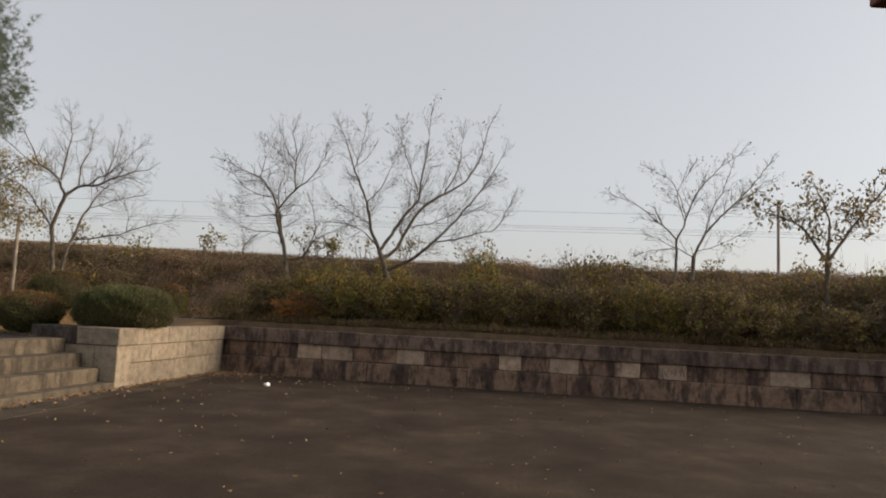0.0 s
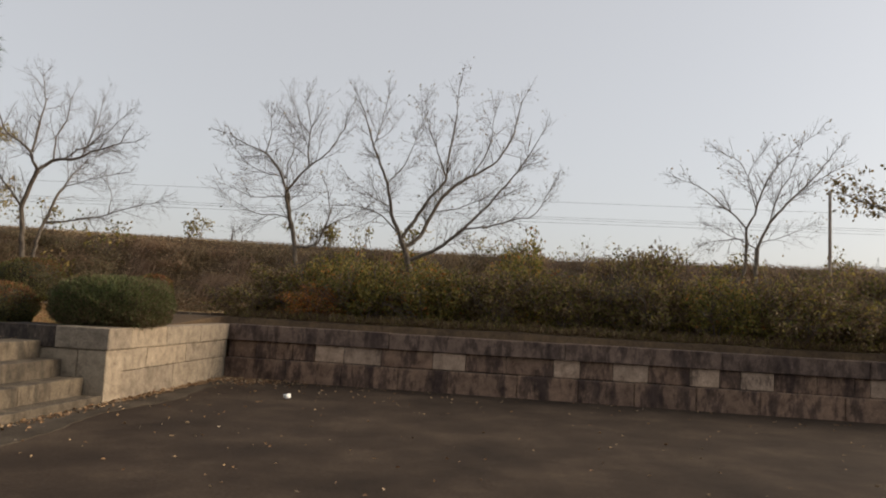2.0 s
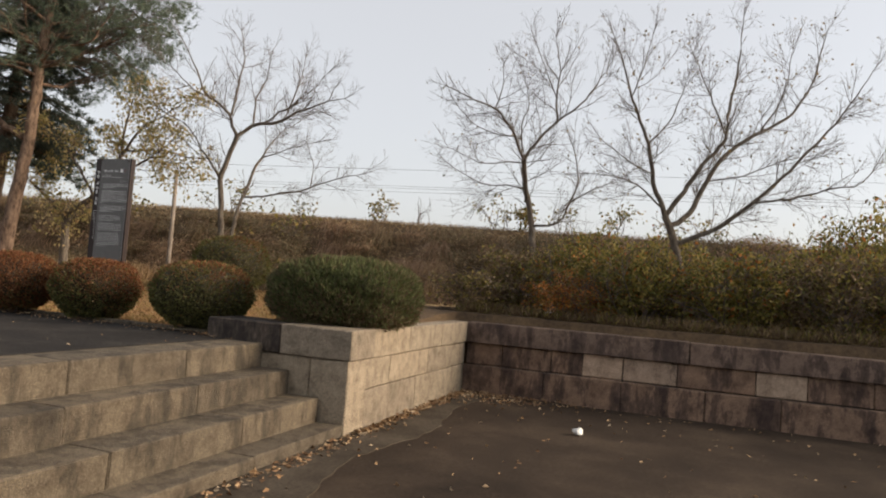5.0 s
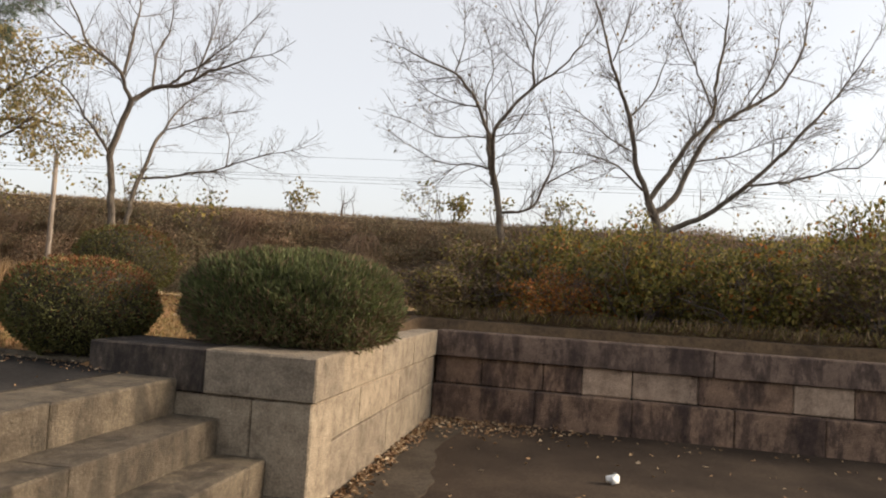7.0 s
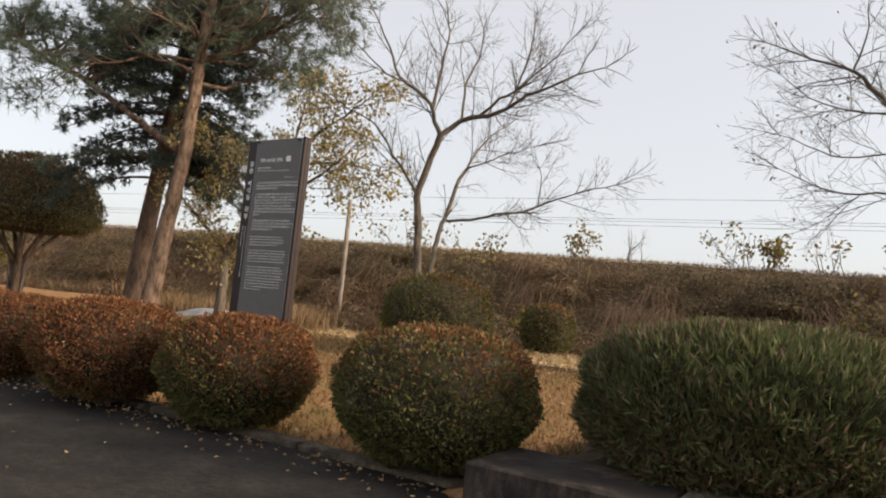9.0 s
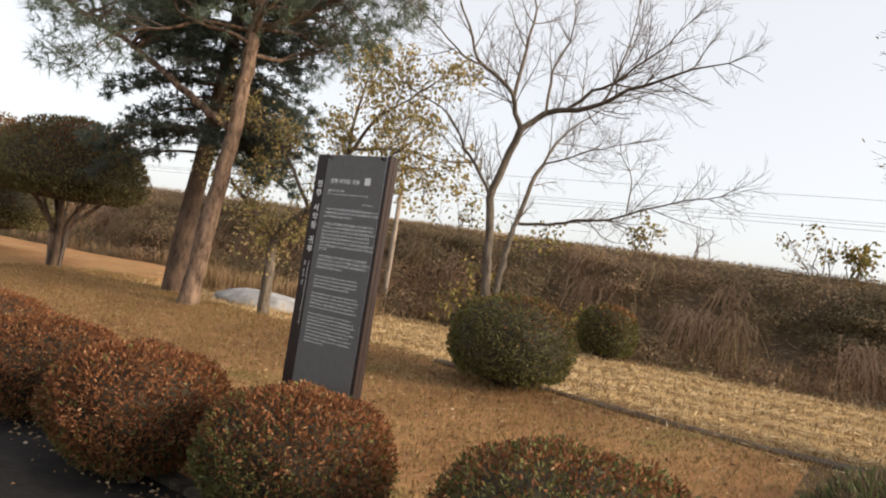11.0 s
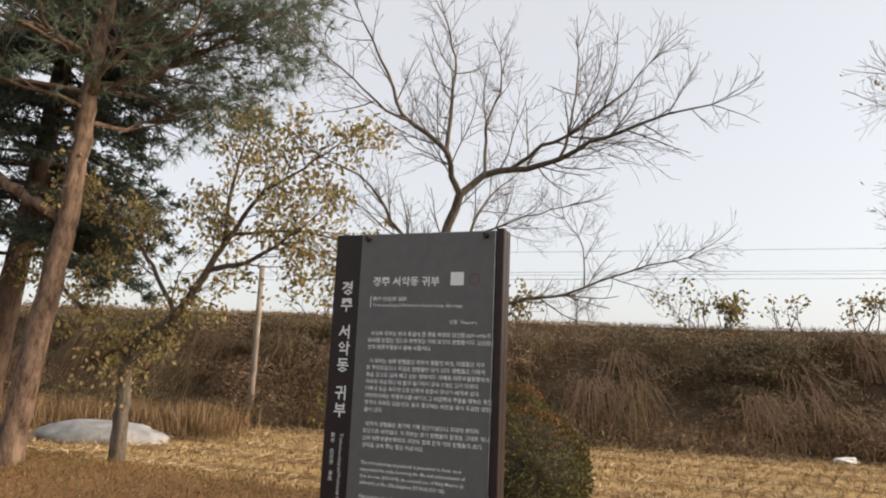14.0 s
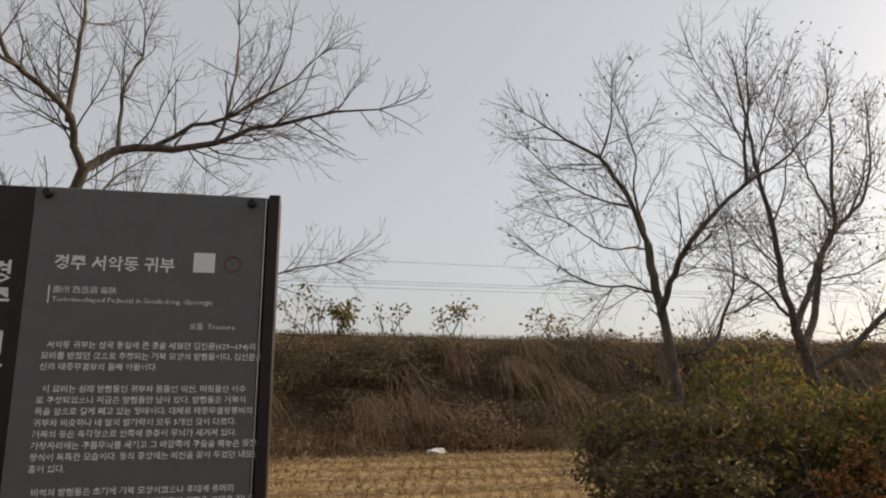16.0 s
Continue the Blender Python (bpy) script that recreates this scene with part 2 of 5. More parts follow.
M_YELLOW = leaf_material("yellowing_leaf", [(0.0, (0.19, 0.18, 0.07)), (0.45, (0.36, 0.30, 0.12)), (0.8, (0.46, 0.36, 0.17)), (1.0, (0.38, 0.25, 0.13))], through_light=0.45)
M_LASTLEAF = leaf_material("last_leaves", [(0.0, (0.10, 0.08, 0.03)), (0.6, (0.22, 0.16, 0.06)), (1.0, (0.33, 0.22, 0.09))], through_light=0.4)
M_FALLEN = leaf_material("fallen_leaf", [(0.0, (0.12, 0.065, 0.035)), (0.5, (0.25, 0.15, 0.075)), (0.85, (0.34, 0.24, 0.14)), (1.0, (0.48, 0.38, 0.26))], through_light=0)
M_SIGNBROWN = plain_material("sign_brown_steel", (0.030, 0.020, 0.018), 0.45, 0.2)
M_SIGNGREY = plain_material("sign_grey_panel", (0.135, 0.130, 0.125), 0.55, 0.1, 0.06)
M_ALU = plain_material("aluminium_edge", (0.45, 0.43, 0.41), 0.4, 0.7)
M_WHITE = plain_material("white_lettering", (0.78, 0.77, 0.74), 0.6, 0.0, 0.02)
M_REDMARK = plain_material("faded_red_mark", (0.20, 0.05, 0.045), 0.6)
M_PAPER = plain_material("crumpled_paper", (0.75, 0.75, 0.73), 0.8, 0, 0.05)
M_WOOD = bark_material("grey_pole_wood", (0.17, 0.14, 0.115), (0.30, 0.255, 0.215), 8)
M_APRON = ground_material("apron_concrete", [(0.3, (0.042, 0.033, 0.024)), (0.5, (0.068, 0.054, 0.040)), (0.7, (0.10, 0.082, 0.062))], 2.4, 45, 0.3)
M_CONCRETE = ground_material("edging_concrete", [(0.3, (0.07, 0.052, 0.038)), (0.7, (0.15, 0.115, 0.085))], 4, 50, 0.4)
M_WIRE = plain_material("black_cable", (0.03, 0.03, 0.03), 0.6)
M_TARP = plain_material("grey_white_sheet", (0.26, 0.26, 0.265), 0.8, 0, 0.25, 5)
M_TILE = plain_material("roof_tile", (0.07, 0.07, 0.075), 0.7, 0, 0.3, 12)
M_TIMBER = plain_material("painted_timber", (0.16, 0.07, 0.05), 0.7, 0, 0.2, 10)


# ---- mesh helpers ----
def link_mesh(name, verts, faces, mats, parent=None, smoothed=False, slots=None):
    """One mesh object from arrays; all faces have the same corner count."""
    verts, faces = np.asarray(verts, dtype=np.float32), np.asarray(faces, dtype=np.int32)
    me = bpy.data.meshes.new(name)
    n = faces.shape[1]
    me.vertices.add(len(verts))
    me.vertices.foreach_set("co", verts.ravel())
    me.loops.add(faces.size)
    me.loops.foreach_set("vertex_index", faces.ravel())
    me.polygons.add(len(faces))
    me.polygons.foreach_set("loop_start", np.arange(0, faces.size, n, dtype=np.int32))
    for m in mats if isinstance(mats, (list, tuple)) else [mats]:
        me.materials.append(m)
    if slots is not None:
        me.polygons.foreach_set("material_index", np.asarray(slots, dtype=np.int32))
    me.polygons.foreach_set("use_smooth", np.full(len(faces), smoothed))
    me.update(calc_edges=True)
    me.validate()
    ob = new(name, me)
    if parent:
        ob.parent = parent
    return ob


def part(name, bm, material, parent, label=""):
    me = bpy.data.meshes.new(name)
    bm.to_mesh(me)
    bm.free()
    me.materials.append(material)
    ob = new(name, me)
    ob.parent = parent
    if label:
        ob["label"] = label
    return ob


def thing(name, place, label, category, group="", kind="", turn=0.0):
    e = new(name)
    e.matrix_world = pose(*place, 0, 0, turn)
    return tagged(e, label, category, group, kind)


def box_bm(x0, x1, y0, y1, z0, z1, bevel=0.0, rng=None, jitter=0.0):
    bm = bmesh.new()
    bmesh.ops.create_cube(bm, size=1.0)
    for vert in bm.verts:
        vert.co = Vector(((x0 + x1) / 2 + vert.co.x * (x1 - x0), (y0 + y1) / 2 + vert.co.y * (y1 - y0), (z0 + z1) / 2 + vert.co.z * (z1 - z0)))
    if bevel:
        bmesh.ops.bevel(bm, geom=bm.edges[:], offset=bevel, segments=1, affect="EDGES")
    if rng:
        for vert in bm.verts:
            vert.co += Vector((rng.uniform(-1, 1), rng.uniform(-1, 1), rng.uniform(-1, 1))) * jitter
    return bm


def unit(a):
    return a / np.maximum(np.linalg.norm(a, axis=1, keepdims=True), 1e-9)


def leaf_arrays(rng, centres, along, length, width, fold=0.15):
    """Kite-shaped leaves: one quad each, along the given directions."""
    n = len(centres)
    along = unit(along)
    side = unit(np.cross(along, rng.normal(size=(n, 3))))
    up = np.cross(along, side)
    L = (length * rng.uniform(0.6, 1.3, n))[:, None]
    B = (width * rng.uniform(0.6, 1.3, n))[:, None]
    v = np.stack([centres, centres + along * L * 0.5 + side * B * 0.5 + up * B * fold, centres + along * L, centres + along * L * 0.5 - side * B * 0.5 + up * B * fold], 1)
    return v.reshape(-1, 3), np.arange(4 * n).reshape(n, 4)


def blade_arrays(rng, base, along, length, width):
    """Thin three-cornered blades or needles."""
    n = len(base)
    along = unit(along)
    side = unit(np.cross(along, rng.normal(size=(n, 3))))
    L = (length * rng.uniform(0.6, 1.3, n))[:, None]
    v = np.stack([base - side * width / 2, base + side * width / 2, base + along * L], 1)
    return v.reshape(-1, 3), np.arange(3 * n).reshape(n, 3)


class Tubes:
    """Collects tapered tubes into one mesh."""

    def __init__(self):
        self.v, self.f, self.n = [], [], 0

    def add(self, pts, radii, sides=5):
        pts = np.asarray(pts, dtype=float)
        k = len(pts)
        tang = unit(np.gradient(pts, axis=0))
        ref = np.array([0.0, 0, 1]) if abs(tang[0][2]) < 0.9 else np.array([1.0, 0, 0])
        a = unit(np.cross(tang, ref))
        b = np.cross(tang, a)
        ang = np.arange(sides) * 2 * math.pi / sides
        ring = a[:, None, :] * np.cos(ang)[None, :, None] + b[:, None, :] * np.sin(ang)[None, :, None]
        v = pts[:, None, :] + ring * np.asarray(radii)[:, None, None]
        self.v.append(v.reshape(-1, 3))
        i, j = np.meshgrid(np.arange(k - 1), np.arange(sides), indexing="ij")
        j2 = (j + 1) % sides
        self.f.append(np.stack([i * sides + j, i * sides + j2, (i + 1) * sides + j2, (i + 1) * sides + j], -1).reshape(-1, 4) + self.n)
        self.n += k * sides

    def mesh(self, name, material, parent, smoothed=True):
        return link_mesh(name, np.concatenate(self.v), np.concatenate(self.f), material, parent, smoothed)


def curve_points(ctrl, step=0.12, wobble=0.0, rng=None):
    """A smooth line through a few points."""
    c = np.asarray(ctrl, dtype=float)
    ext = np.vstack([2 * c[0] - c[1], c, 2 * c[-1] - c[-2]])
    out = []
    for i in range(1, len(ext) - 2):
        p0, p1, p2, p3 = ext[i - 1], ext[i], ext[i + 1], ext[i + 2]
        n = max(2, int(np.linalg.norm(p2 - p1) / step))
        for t in np.arange(n) / n:
            out.append(0.5 * (2 * p1 + (p2 - p0) * t + (2 * p0 - 5 * p1 + 4 * p2 - p3) * t * t + (3 * p1 - p0 - 3 * p2 + p3) * t ** 3))
    out.append(c[-1])
    out = np.array(out)
    if rng is not None and wobble:
        out[1:-1] += rng.normal(scale=wobble, size=(len(out) - 2, 3))
    return out


def branch(rng, tubes, twigs, tips, start, heading, length, radius, level, lift=0.25, spread=0.75, twiggy=1.0):
    """A wandering branch with side branches, recursively down to twigs."""
    n = max(4, int(length / 0.09))
    p, d = np.array(start, dtype=float), np.array(heading, dtype=float)
    pts = [p.copy()]
    for i in range(n):
        d = d + rng.normal(scale=0.17, size=3) + np.array([0, 0, lift * 0.08])
        d /= np.linalg.norm(d)
        p = p + d * length / n
        pts.append(p.copy())
    rad = np.linspace(radius, max(0.0015, radius * 0.3), n + 1)
    (tubes if level > 1 else twigs).add(pts, rad, 5 if level > 1 else 3)
    tips.append((pts[-1], d))
    if level <= 0:
        return
    count = max(2, int(length / (0.13 if level > 1 else 0.068) * twiggy))
    for s in range(count):
        t = rng.uniform(0.2, 1.0)
        i = min(n - 1, int(t * n))
        q = np.array(pts[i])
        ax = np.array(pts[i + 1]) - q
        ax /= np.linalg.norm(ax)
        side = np.cross(ax, rng.normal(size=3))
        side /= np.linalg.norm(side)
        a = rng.uniform(0.5, 1.0) * spread
        branch(rng, tubes, twigs, tips, q, ax * math.cos(a) + side * math.sin(a), length * rng.uniform(0.4, 0.75) * (1.1 - 0.5 * t), rad[i] * 0.6, level - 1, lift, spread, twiggy)


def shoot(rng, tubes, twigs, tips, start, heading, length, radius, level, dense):
    """A slender, nearly straight shoot that bends upward and forks into finer ones on alternate sides."""
    n = max(3, int(length / 0.1))
    p, d = np.array(start, dtype=float), np.array(heading, dtype=float)
    pts = [p.copy()]
    for i in range(n):
        d = d + rng.normal(scale=0.11, size=3) + np.array([0, 0, 0.05])
        d /= np.linalg.norm(d)
        p = p + d * length / n
        pts.append(p.copy())
    rad = np.linspace(radius, max(0.0012, radius * 0.35), n + 1)
    (tubes if level > 1 else twigs).add(pts, rad, 5 if level > 1 else 3)
    tips.append((pts[-1], d))
    if level <= 0:
        return
    count = max(2, int(length / (0.10 if level > 1 else 0.085) * dense))
    turn = rng.uniform(0, 6.28)
    for s in range(count):
        t = 0.18 + 0.8 * (s + rng.uniform(0, 0.8)) / count
        i = min(n - 1, int(t * n))
        q, ax = pts[i], unit((pts[i + 1] - pts[i])[None])[0]
        turn += 2.4 + rng.normal(scale=0.5)
        side = unit(np.cross(ax, (math.cos(turn), math.sin(turn), 0.3))[None])[0]
        a = rng.uniform(0.45, 0.95)
        shoot(rng, tubes, twigs, tips, q, ax * math.cos(a) + side * math.sin(a), length * rng.uniform(0.35, 0.7) * (1.25 - 0.6 * t), max(0.0015, rad[i] * 0.6), level - 1, dense)


def broad_tree(name, seed, stems, label, leaves=0, leaf_mat=None, leaf_size=0.06, reach=0.74, bark=None, top_bias=0.0, girth=0.85, dense=1.0):
    """stems: (points, radius at start, radius at end). Limbs carry side shoots that fork down to twigs."""
    rng = np.random.default_rng(seed)
    base = Vector(stems[0][0][0])
    tree = thing(name, base, label, "tree")
    tubes, twigs, tips = Tubes(), Tubes(), []
    for ctrl, r0, r1 in stems:
        pts = curve_points(np.asarray(ctrl, dtype=float) - np.array(base), 0.1, 0.006, rng)
        rad = np.linspace(r0, r1, len(pts)) * girth
        tubes.add(pts, rad, 9 if r0 > 0.03 else 6)
        seg = np.linalg.norm(np.diff(pts, axis=0), axis=1).sum()
        trunk = r1 > 0.02
        count = int(seg / (0.5 if trunk else 0.115) * dense)
        for s in range(count):
            t = rng.uniform(0.7 if trunk else 0.15, 1.0)
            i = min(len(pts) - 2, int(t * (len(pts) - 1)))
            ax = pts[i + 1] - pts[i]
            ax /= np.linalg.norm(ax)
            side = unit(np.cross(ax, rng.normal(size=3))[None])[0]
            a = rng.uniform(0.5, 1.05)
            shoot(rng, tubes, twigs, tips, pts[i], ax * math.cos(a) + side * math.sin(a), reach * rng.uniform(0.4, 1.1) * (1.15 - 0.45 * t), min(rad[i] * 0.55, 0.0066), 2, dense)
        if not trunk:
            ax = unit((pts[-1] - pts[-3])[None])[0]
            for s in range(3):
                shoot(rng, tubes, twigs, tips, pts[-1], ax + rng.normal(scale=0.25, size=3), reach * rng.uniform(0.4, 0.7), min(r1, 0.0042), 2, dense)
    tubes.mesh("trunk", bark or M_BARK, tree)
    tagged(twigs.mesh("branchwork", M_TWIG, tree), kind="stuff")
    if leaves:
        pos = np.array([t[0] for t in tips])
        weight = np.exp(top_bias * (pos[:, 2] - pos[:, 2].mean()))
        pick = rng.choice(len(pos), leaves, p=weight / weight.sum())
        c = pos[pick] + rng.normal(scale=0.05, size=(leaves, 3))
        d = rng.normal(size=(leaves, 3)) + np.array([0, 0, -0.7])
        v, f = leaf_arrays(rng, c, d, leaf_size, leaf_size * 0.55)
        tagged(link_mesh("leaves", v, f, leaf_mat, tree), kind="stuff")
    return tree


# ---- ground: one sheet out to the horizon ----
def build_ground():
    us = np.unique(np.round(np.concatenate([[-3000, -900, -300, -120, -60], np.arange(-40, -14, 1.0), np.arange(-14, -2, 0.22), np.arange(-2, 1.2, 0.11), np.arange(1.2, 14, 0.3), np.arange(14, 40, 1.2), [60, 120, 300, 900, 3000], [-0.95, -1.05, -0.2, -0.12]]), 3))
    vs = np.unique(np.round(np.concatenate([[-3000, -900, -300, -100, -50, -30, -20, -12, -7, -4, -2, -1], np.arange(-0.5, 7, 0.11), np.arange(7, 18, 0.35), np.arange(18, 40, 0.5), [50, 80, 120, 300, 900, 3000], [0.1, 0.2, 3.14, 3.22]]), 3))
    verts = []
    for v in vs:
        for u in us:
            p = W(u, v)
            verts.append((p.x, p.y, terrain(p.x, p.y)))
    nu = len(us)
    faces, slots = [], []
    for j in range(len(vs) - 1):
        for i in range(nu - 1):
            faces.append((j * nu + i, j * nu + i + 1, (j + 1) * nu + i + 1, (j + 1) * nu + i))
            u, v = (us[i] + us[i + 1]) / 2, (vs[j] + vs[j + 1]) / 2
            p = W(u, v)
            base = bank_base(p.x)
            if p.y > base + 13:
                s = 4
            elif p.y > base + 2.6:
                s = 3
            elif p.y > base - 0.3:
                s = 2
            elif v > field_edge(u) + 0.15:
                s = 1
            elif u > -1.3:
                s = 5
            else:
                s = 0
            slots.append(s)
    ob = link_mesh("ground", verts, faces, [M_LAWN, M_FIELD, M_BANK, M_ROADTOP, M_FAR, M_SOIL], None, True, slots)
    tagged(ob, "brown winter lawn, straw field and grassy embankment", "ground", kind="structure")


build_ground()


def slab(name, u0, u1, v0, v1, z0, z1, mat, label, category):
    ob = new(name)
    bpy.data.objects.remove(ob)
    bm = box_bm(u0, u1, v0, v1, z0, z1)
    me = bpy.data.meshes.new(name)
    bm.to_mesh(me)
    bm.free()
    me.materials.append(mat)
    o = new(name, me)
    o.matrix_world = pose(OX, OY, 0, 0, 0, TURNED)
    return tagged(o, label, category, kind="structure")


slab("plaza_pavement", -0.02, 26, -16, 3.1, -0.3, 0.0, M_PLAZA, "dark stained concrete plaza with scattered leaves", "pavement")
def apron():
    """Paler concrete strip along the foot of the steps, with a broken edge."""
    vs = np.arange(-12, 2.95, 0.06)
    edge = [0.40 + 0.16 * noise.noise((v * 0.8, 0, 0)) + 0.05 * noise.noise((v * 5, 2, 0)) + 0.06 * max(0.0, -v) for v in vs]
    verts = [W(-0.01, v, 0.006) for v in vs] + [W(e, v, 0.006) for v, e in zip(vs, edge)] + [W(e + 0.004, v, -0.01) for v, e in zip(vs, edge)]
    n = len(vs)
    faces = [(r * n + k, (r + 1) * n + k, (r + 1) * n + k + 1, r * n + k + 1) for r in (0, 1) for k in range(n - 1)]
    tagged(link_mesh("apron_pavement", verts, faces, M_APRON), "pale cracked concrete strip along the steps", "pavement", kind="structure")


apron()
slab("upper_pavement", -16, -1.11, -16, 0.16, 0.3, 0.642, M_ASPHALT, "dark asphalt terrace at the top of the steps", "pavement")


# ---- stone wall, cheek wall and steps: every stone is its own piece ----
def stone_set(name, label, category):
    e = new(name)
    e.matrix_world = pose(OX, OY, 0, 0, 0, TURNED)
    return tagged(e, label, category, kind="structure")


def core(parent, u0, u1, v0, v1, z0, z1):
    part("backing", box_bm(u0, u1, v0, v1, z0, z1), M_MORTAR, parent)


STONES = random.Random(5)


def stone(parent, u0, u1, v0, v1, z0, z1, mat, gap=0.006):
    bm = box_bm(u0 + gap / 2, u1 - gap / 2, v0, v1, z0 + gap / 2, z1 - gap / 2, 0.009, STONES, 0.0022)
    return part("stone", bm, mat, parent)


wall = stone_set("wall_far", "low stained granite block wall, three courses", "stone wall")
core(wall, 0.02, 26, 3.07, 3.38, -0.2, 0.79)
PALE_SPANS = ((1.36, 1.78), (1.8, 2.36), (3.13, 3.61), (4.87, 5.24), (5.7, 6.18), (6.74, 7.14), (7.42, 7.86), (9.1, 9.7), (11.2, 11.7), (12.6, 13.2))
for z0, z1, v0, length, mat in ((-0.02, 0.315, 2.945, 0.88, M_WALL), (0.315, 0.565, 3.05, 0.55, M_WALL), (0.565, 0.805, 3.0, 2.1, M_CAP)):
    u = 0.004
    while u < 25:
        w, stuff = length * STONES.uniform(0.8, 1.25), mat
        if mat is M_WALL and v0 > 3:
            for a, b in PALE_SPANS:
                if abs(u - a) < 0.02:
                    u, w, stuff = a, b - a, M_PALE
                elif u < a < u + w + 0.2:
                    w = a - u
        stone(wall, u, u + w, v0 + STONES.uniform(-0.008, 0.008), 3.36, z0, z1 + STONES.uniform(-0.006, 0.004), stuff)
        u += w
cheek = stone_set("wall_cheek", "pale granite cheek wall beside the steps", "stone wall")
core(cheek, -0.36, -0.03, 0.06, 3.0, -0.2, 0.79)
core(cheek, -1.3, -0.3, 0.06, 0.3, -0.2, 0.79)
for z0, z1, out, joints in ((-0.02, 0.317, 0.0, (0.0, 1.45, 3.0)), (0.317, 0.565, 0.0, (0.0, 0.8, 1.75, 3.0)), (0.565, 0.805, 0.015, (0.42, 1.2, 2.1, 3.03))):
    for a, b in zip(joints, joints[1:]):
        stone(cheek, -0.34, out, a if a else 0.0, b, z0, z1, M_CHEEK)
for u0, u1, z0, z1, v0 in ((-0.34, 0.002, -0.02, 0.565, -0.002), (-0.98, -0.342, -0.02, 0.565, 0.004), (-0.62, 0.018, 0.566, 0.805, -0.016), (-1.32, -0.62, 0.566, 0.806, -0.016)):
    stone(cheek, u0, u1, v0, 0.32 if z0 < 0.5 else 0.42, z0, z1, M_SOOT if u0 < -1.2 else M_CHEEK)
steps = stone_set("steps", "worn granite steps up to the terrace", "steps")
for front, top in ((0.0, 0.09), (-0.23, 0.272), (-0.5, 0.455), (-0.765, 0.64)):
    v = -0.01
    while v > -10:
        w = STONES.uniform(0.75, 1.15)
        stone(steps, front - 0.44, front + STONES.uniform(-0.006, 0.006), v - w, v, top - 0.21, top, M_STEP, 0.008)
        v -= w


# ---- vegetation ----
def ellipsoid_points(rng, n, rx, ry, rz, flat=0.0, power=2.0):
    """Points on a clipped, slightly lumpy bush surface, with outward directions."""
    d = unit(rng.normal(size=(n, 3)))
    d = d[d[:, 2] > -0.75]
    k = (np.abs(d[:, 0]) ** power + np.abs(d[:, 1]) ** power + np.abs(d[:, 2]) ** power) ** (-1.0 / power)
    lump = 1 + 0.035 * np.sin(d[:, 0] * 7 + 1) * np.sin(d[:, 1] * 6 + 2) + 0.025 * np.sin(d[:, 2] * 11 + d[:, 0] * 9)
    p = d * (k * lump)[:, None] * np.array([rx, ry, rz])
    return p, d


# Solid filler just inside the leaves, coloured darker than the twig bark.
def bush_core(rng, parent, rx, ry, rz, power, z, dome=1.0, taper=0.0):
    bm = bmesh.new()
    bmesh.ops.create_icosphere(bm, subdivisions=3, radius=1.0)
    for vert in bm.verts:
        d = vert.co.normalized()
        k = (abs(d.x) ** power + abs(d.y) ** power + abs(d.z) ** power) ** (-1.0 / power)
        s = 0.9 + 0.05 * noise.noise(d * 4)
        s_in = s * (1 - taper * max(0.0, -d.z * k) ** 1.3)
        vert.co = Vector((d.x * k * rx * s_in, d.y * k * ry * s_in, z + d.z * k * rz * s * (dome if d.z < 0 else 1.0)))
    part("inner_mass", bm, M_CORE, parent, "solid dark mass within the leaf shell")


def clipped_bush(place, rx, ry, height, seed, red, label, count=17000, power=2.4, leaf=0.026, green=None, upright=0.35, name="clipped_bush", low=0.0, category="shrub", slim=0.5, dome=1.0, alt=None, under=0.0, taper=0.0):
    rng = np.random.default_rng(seed)
    b = thing(name, place, label, category)
    rz = (height - low) / (1 + dome)
    mid = low + rz * dome
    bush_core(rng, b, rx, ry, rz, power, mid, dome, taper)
    stems = Tubes()
    for i in range(7):
        a = rng.uniform(0, 6.28)
        r = rng.uniform(0.02, 0.12)
        stems.add([(r * math.cos(a), r * math.sin(a), -0.08), (r * 1.6 * math.cos(a), r * 1.6 * math.sin(a), mid * 0.5), (rx * 0.4 * math.cos(a), ry * 0.4 * math.sin(a), mid)], [0.018, 0.014, 0.008], 5)
    stems.mesh("stem_clump", M_TWIG, b)
    p, d = ellipsoid_points(rng, count, rx, ry, rz, power=power)
    p = p * rng.uniform(0.90, 1.015, (len(p), 1))
    p[:, :2] *= 1 - taper * np.clip(-p[:, 2:3] / rz, 0, 1) ** 1.3
    p[:, 2] *= np.where(p[:, 2] < 0, dome, 1.0)
    p[:, 2] += mid
    along = d * rng.uniform(0.2, 1.0, (len(p), 1)) + rng.normal(scale=0.55, size=p.shape) + np.array([0, 0, upright])
    v, f = leaf_arrays(rng, p, along, leaf, leaf * slim)
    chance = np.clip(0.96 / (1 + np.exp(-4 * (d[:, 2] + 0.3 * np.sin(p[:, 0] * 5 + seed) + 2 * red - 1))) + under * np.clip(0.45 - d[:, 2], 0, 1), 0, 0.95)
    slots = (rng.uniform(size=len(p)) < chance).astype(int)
    tagged(link_mesh("leaves", v, f, [green or M_AZGREEN, alt or M_AZRED], b, False, slots), kind="stuff")
    return b


def ground_at(x, y):
    return terrain(x, y)


def bush_at(x, y, rx, ry, top, seed, red, label, **kw):
    z = ground_at(x, y) - 0.01
    return clipped_bush((x, y, z), rx, ry, top - z, seed, red, label, **kw)


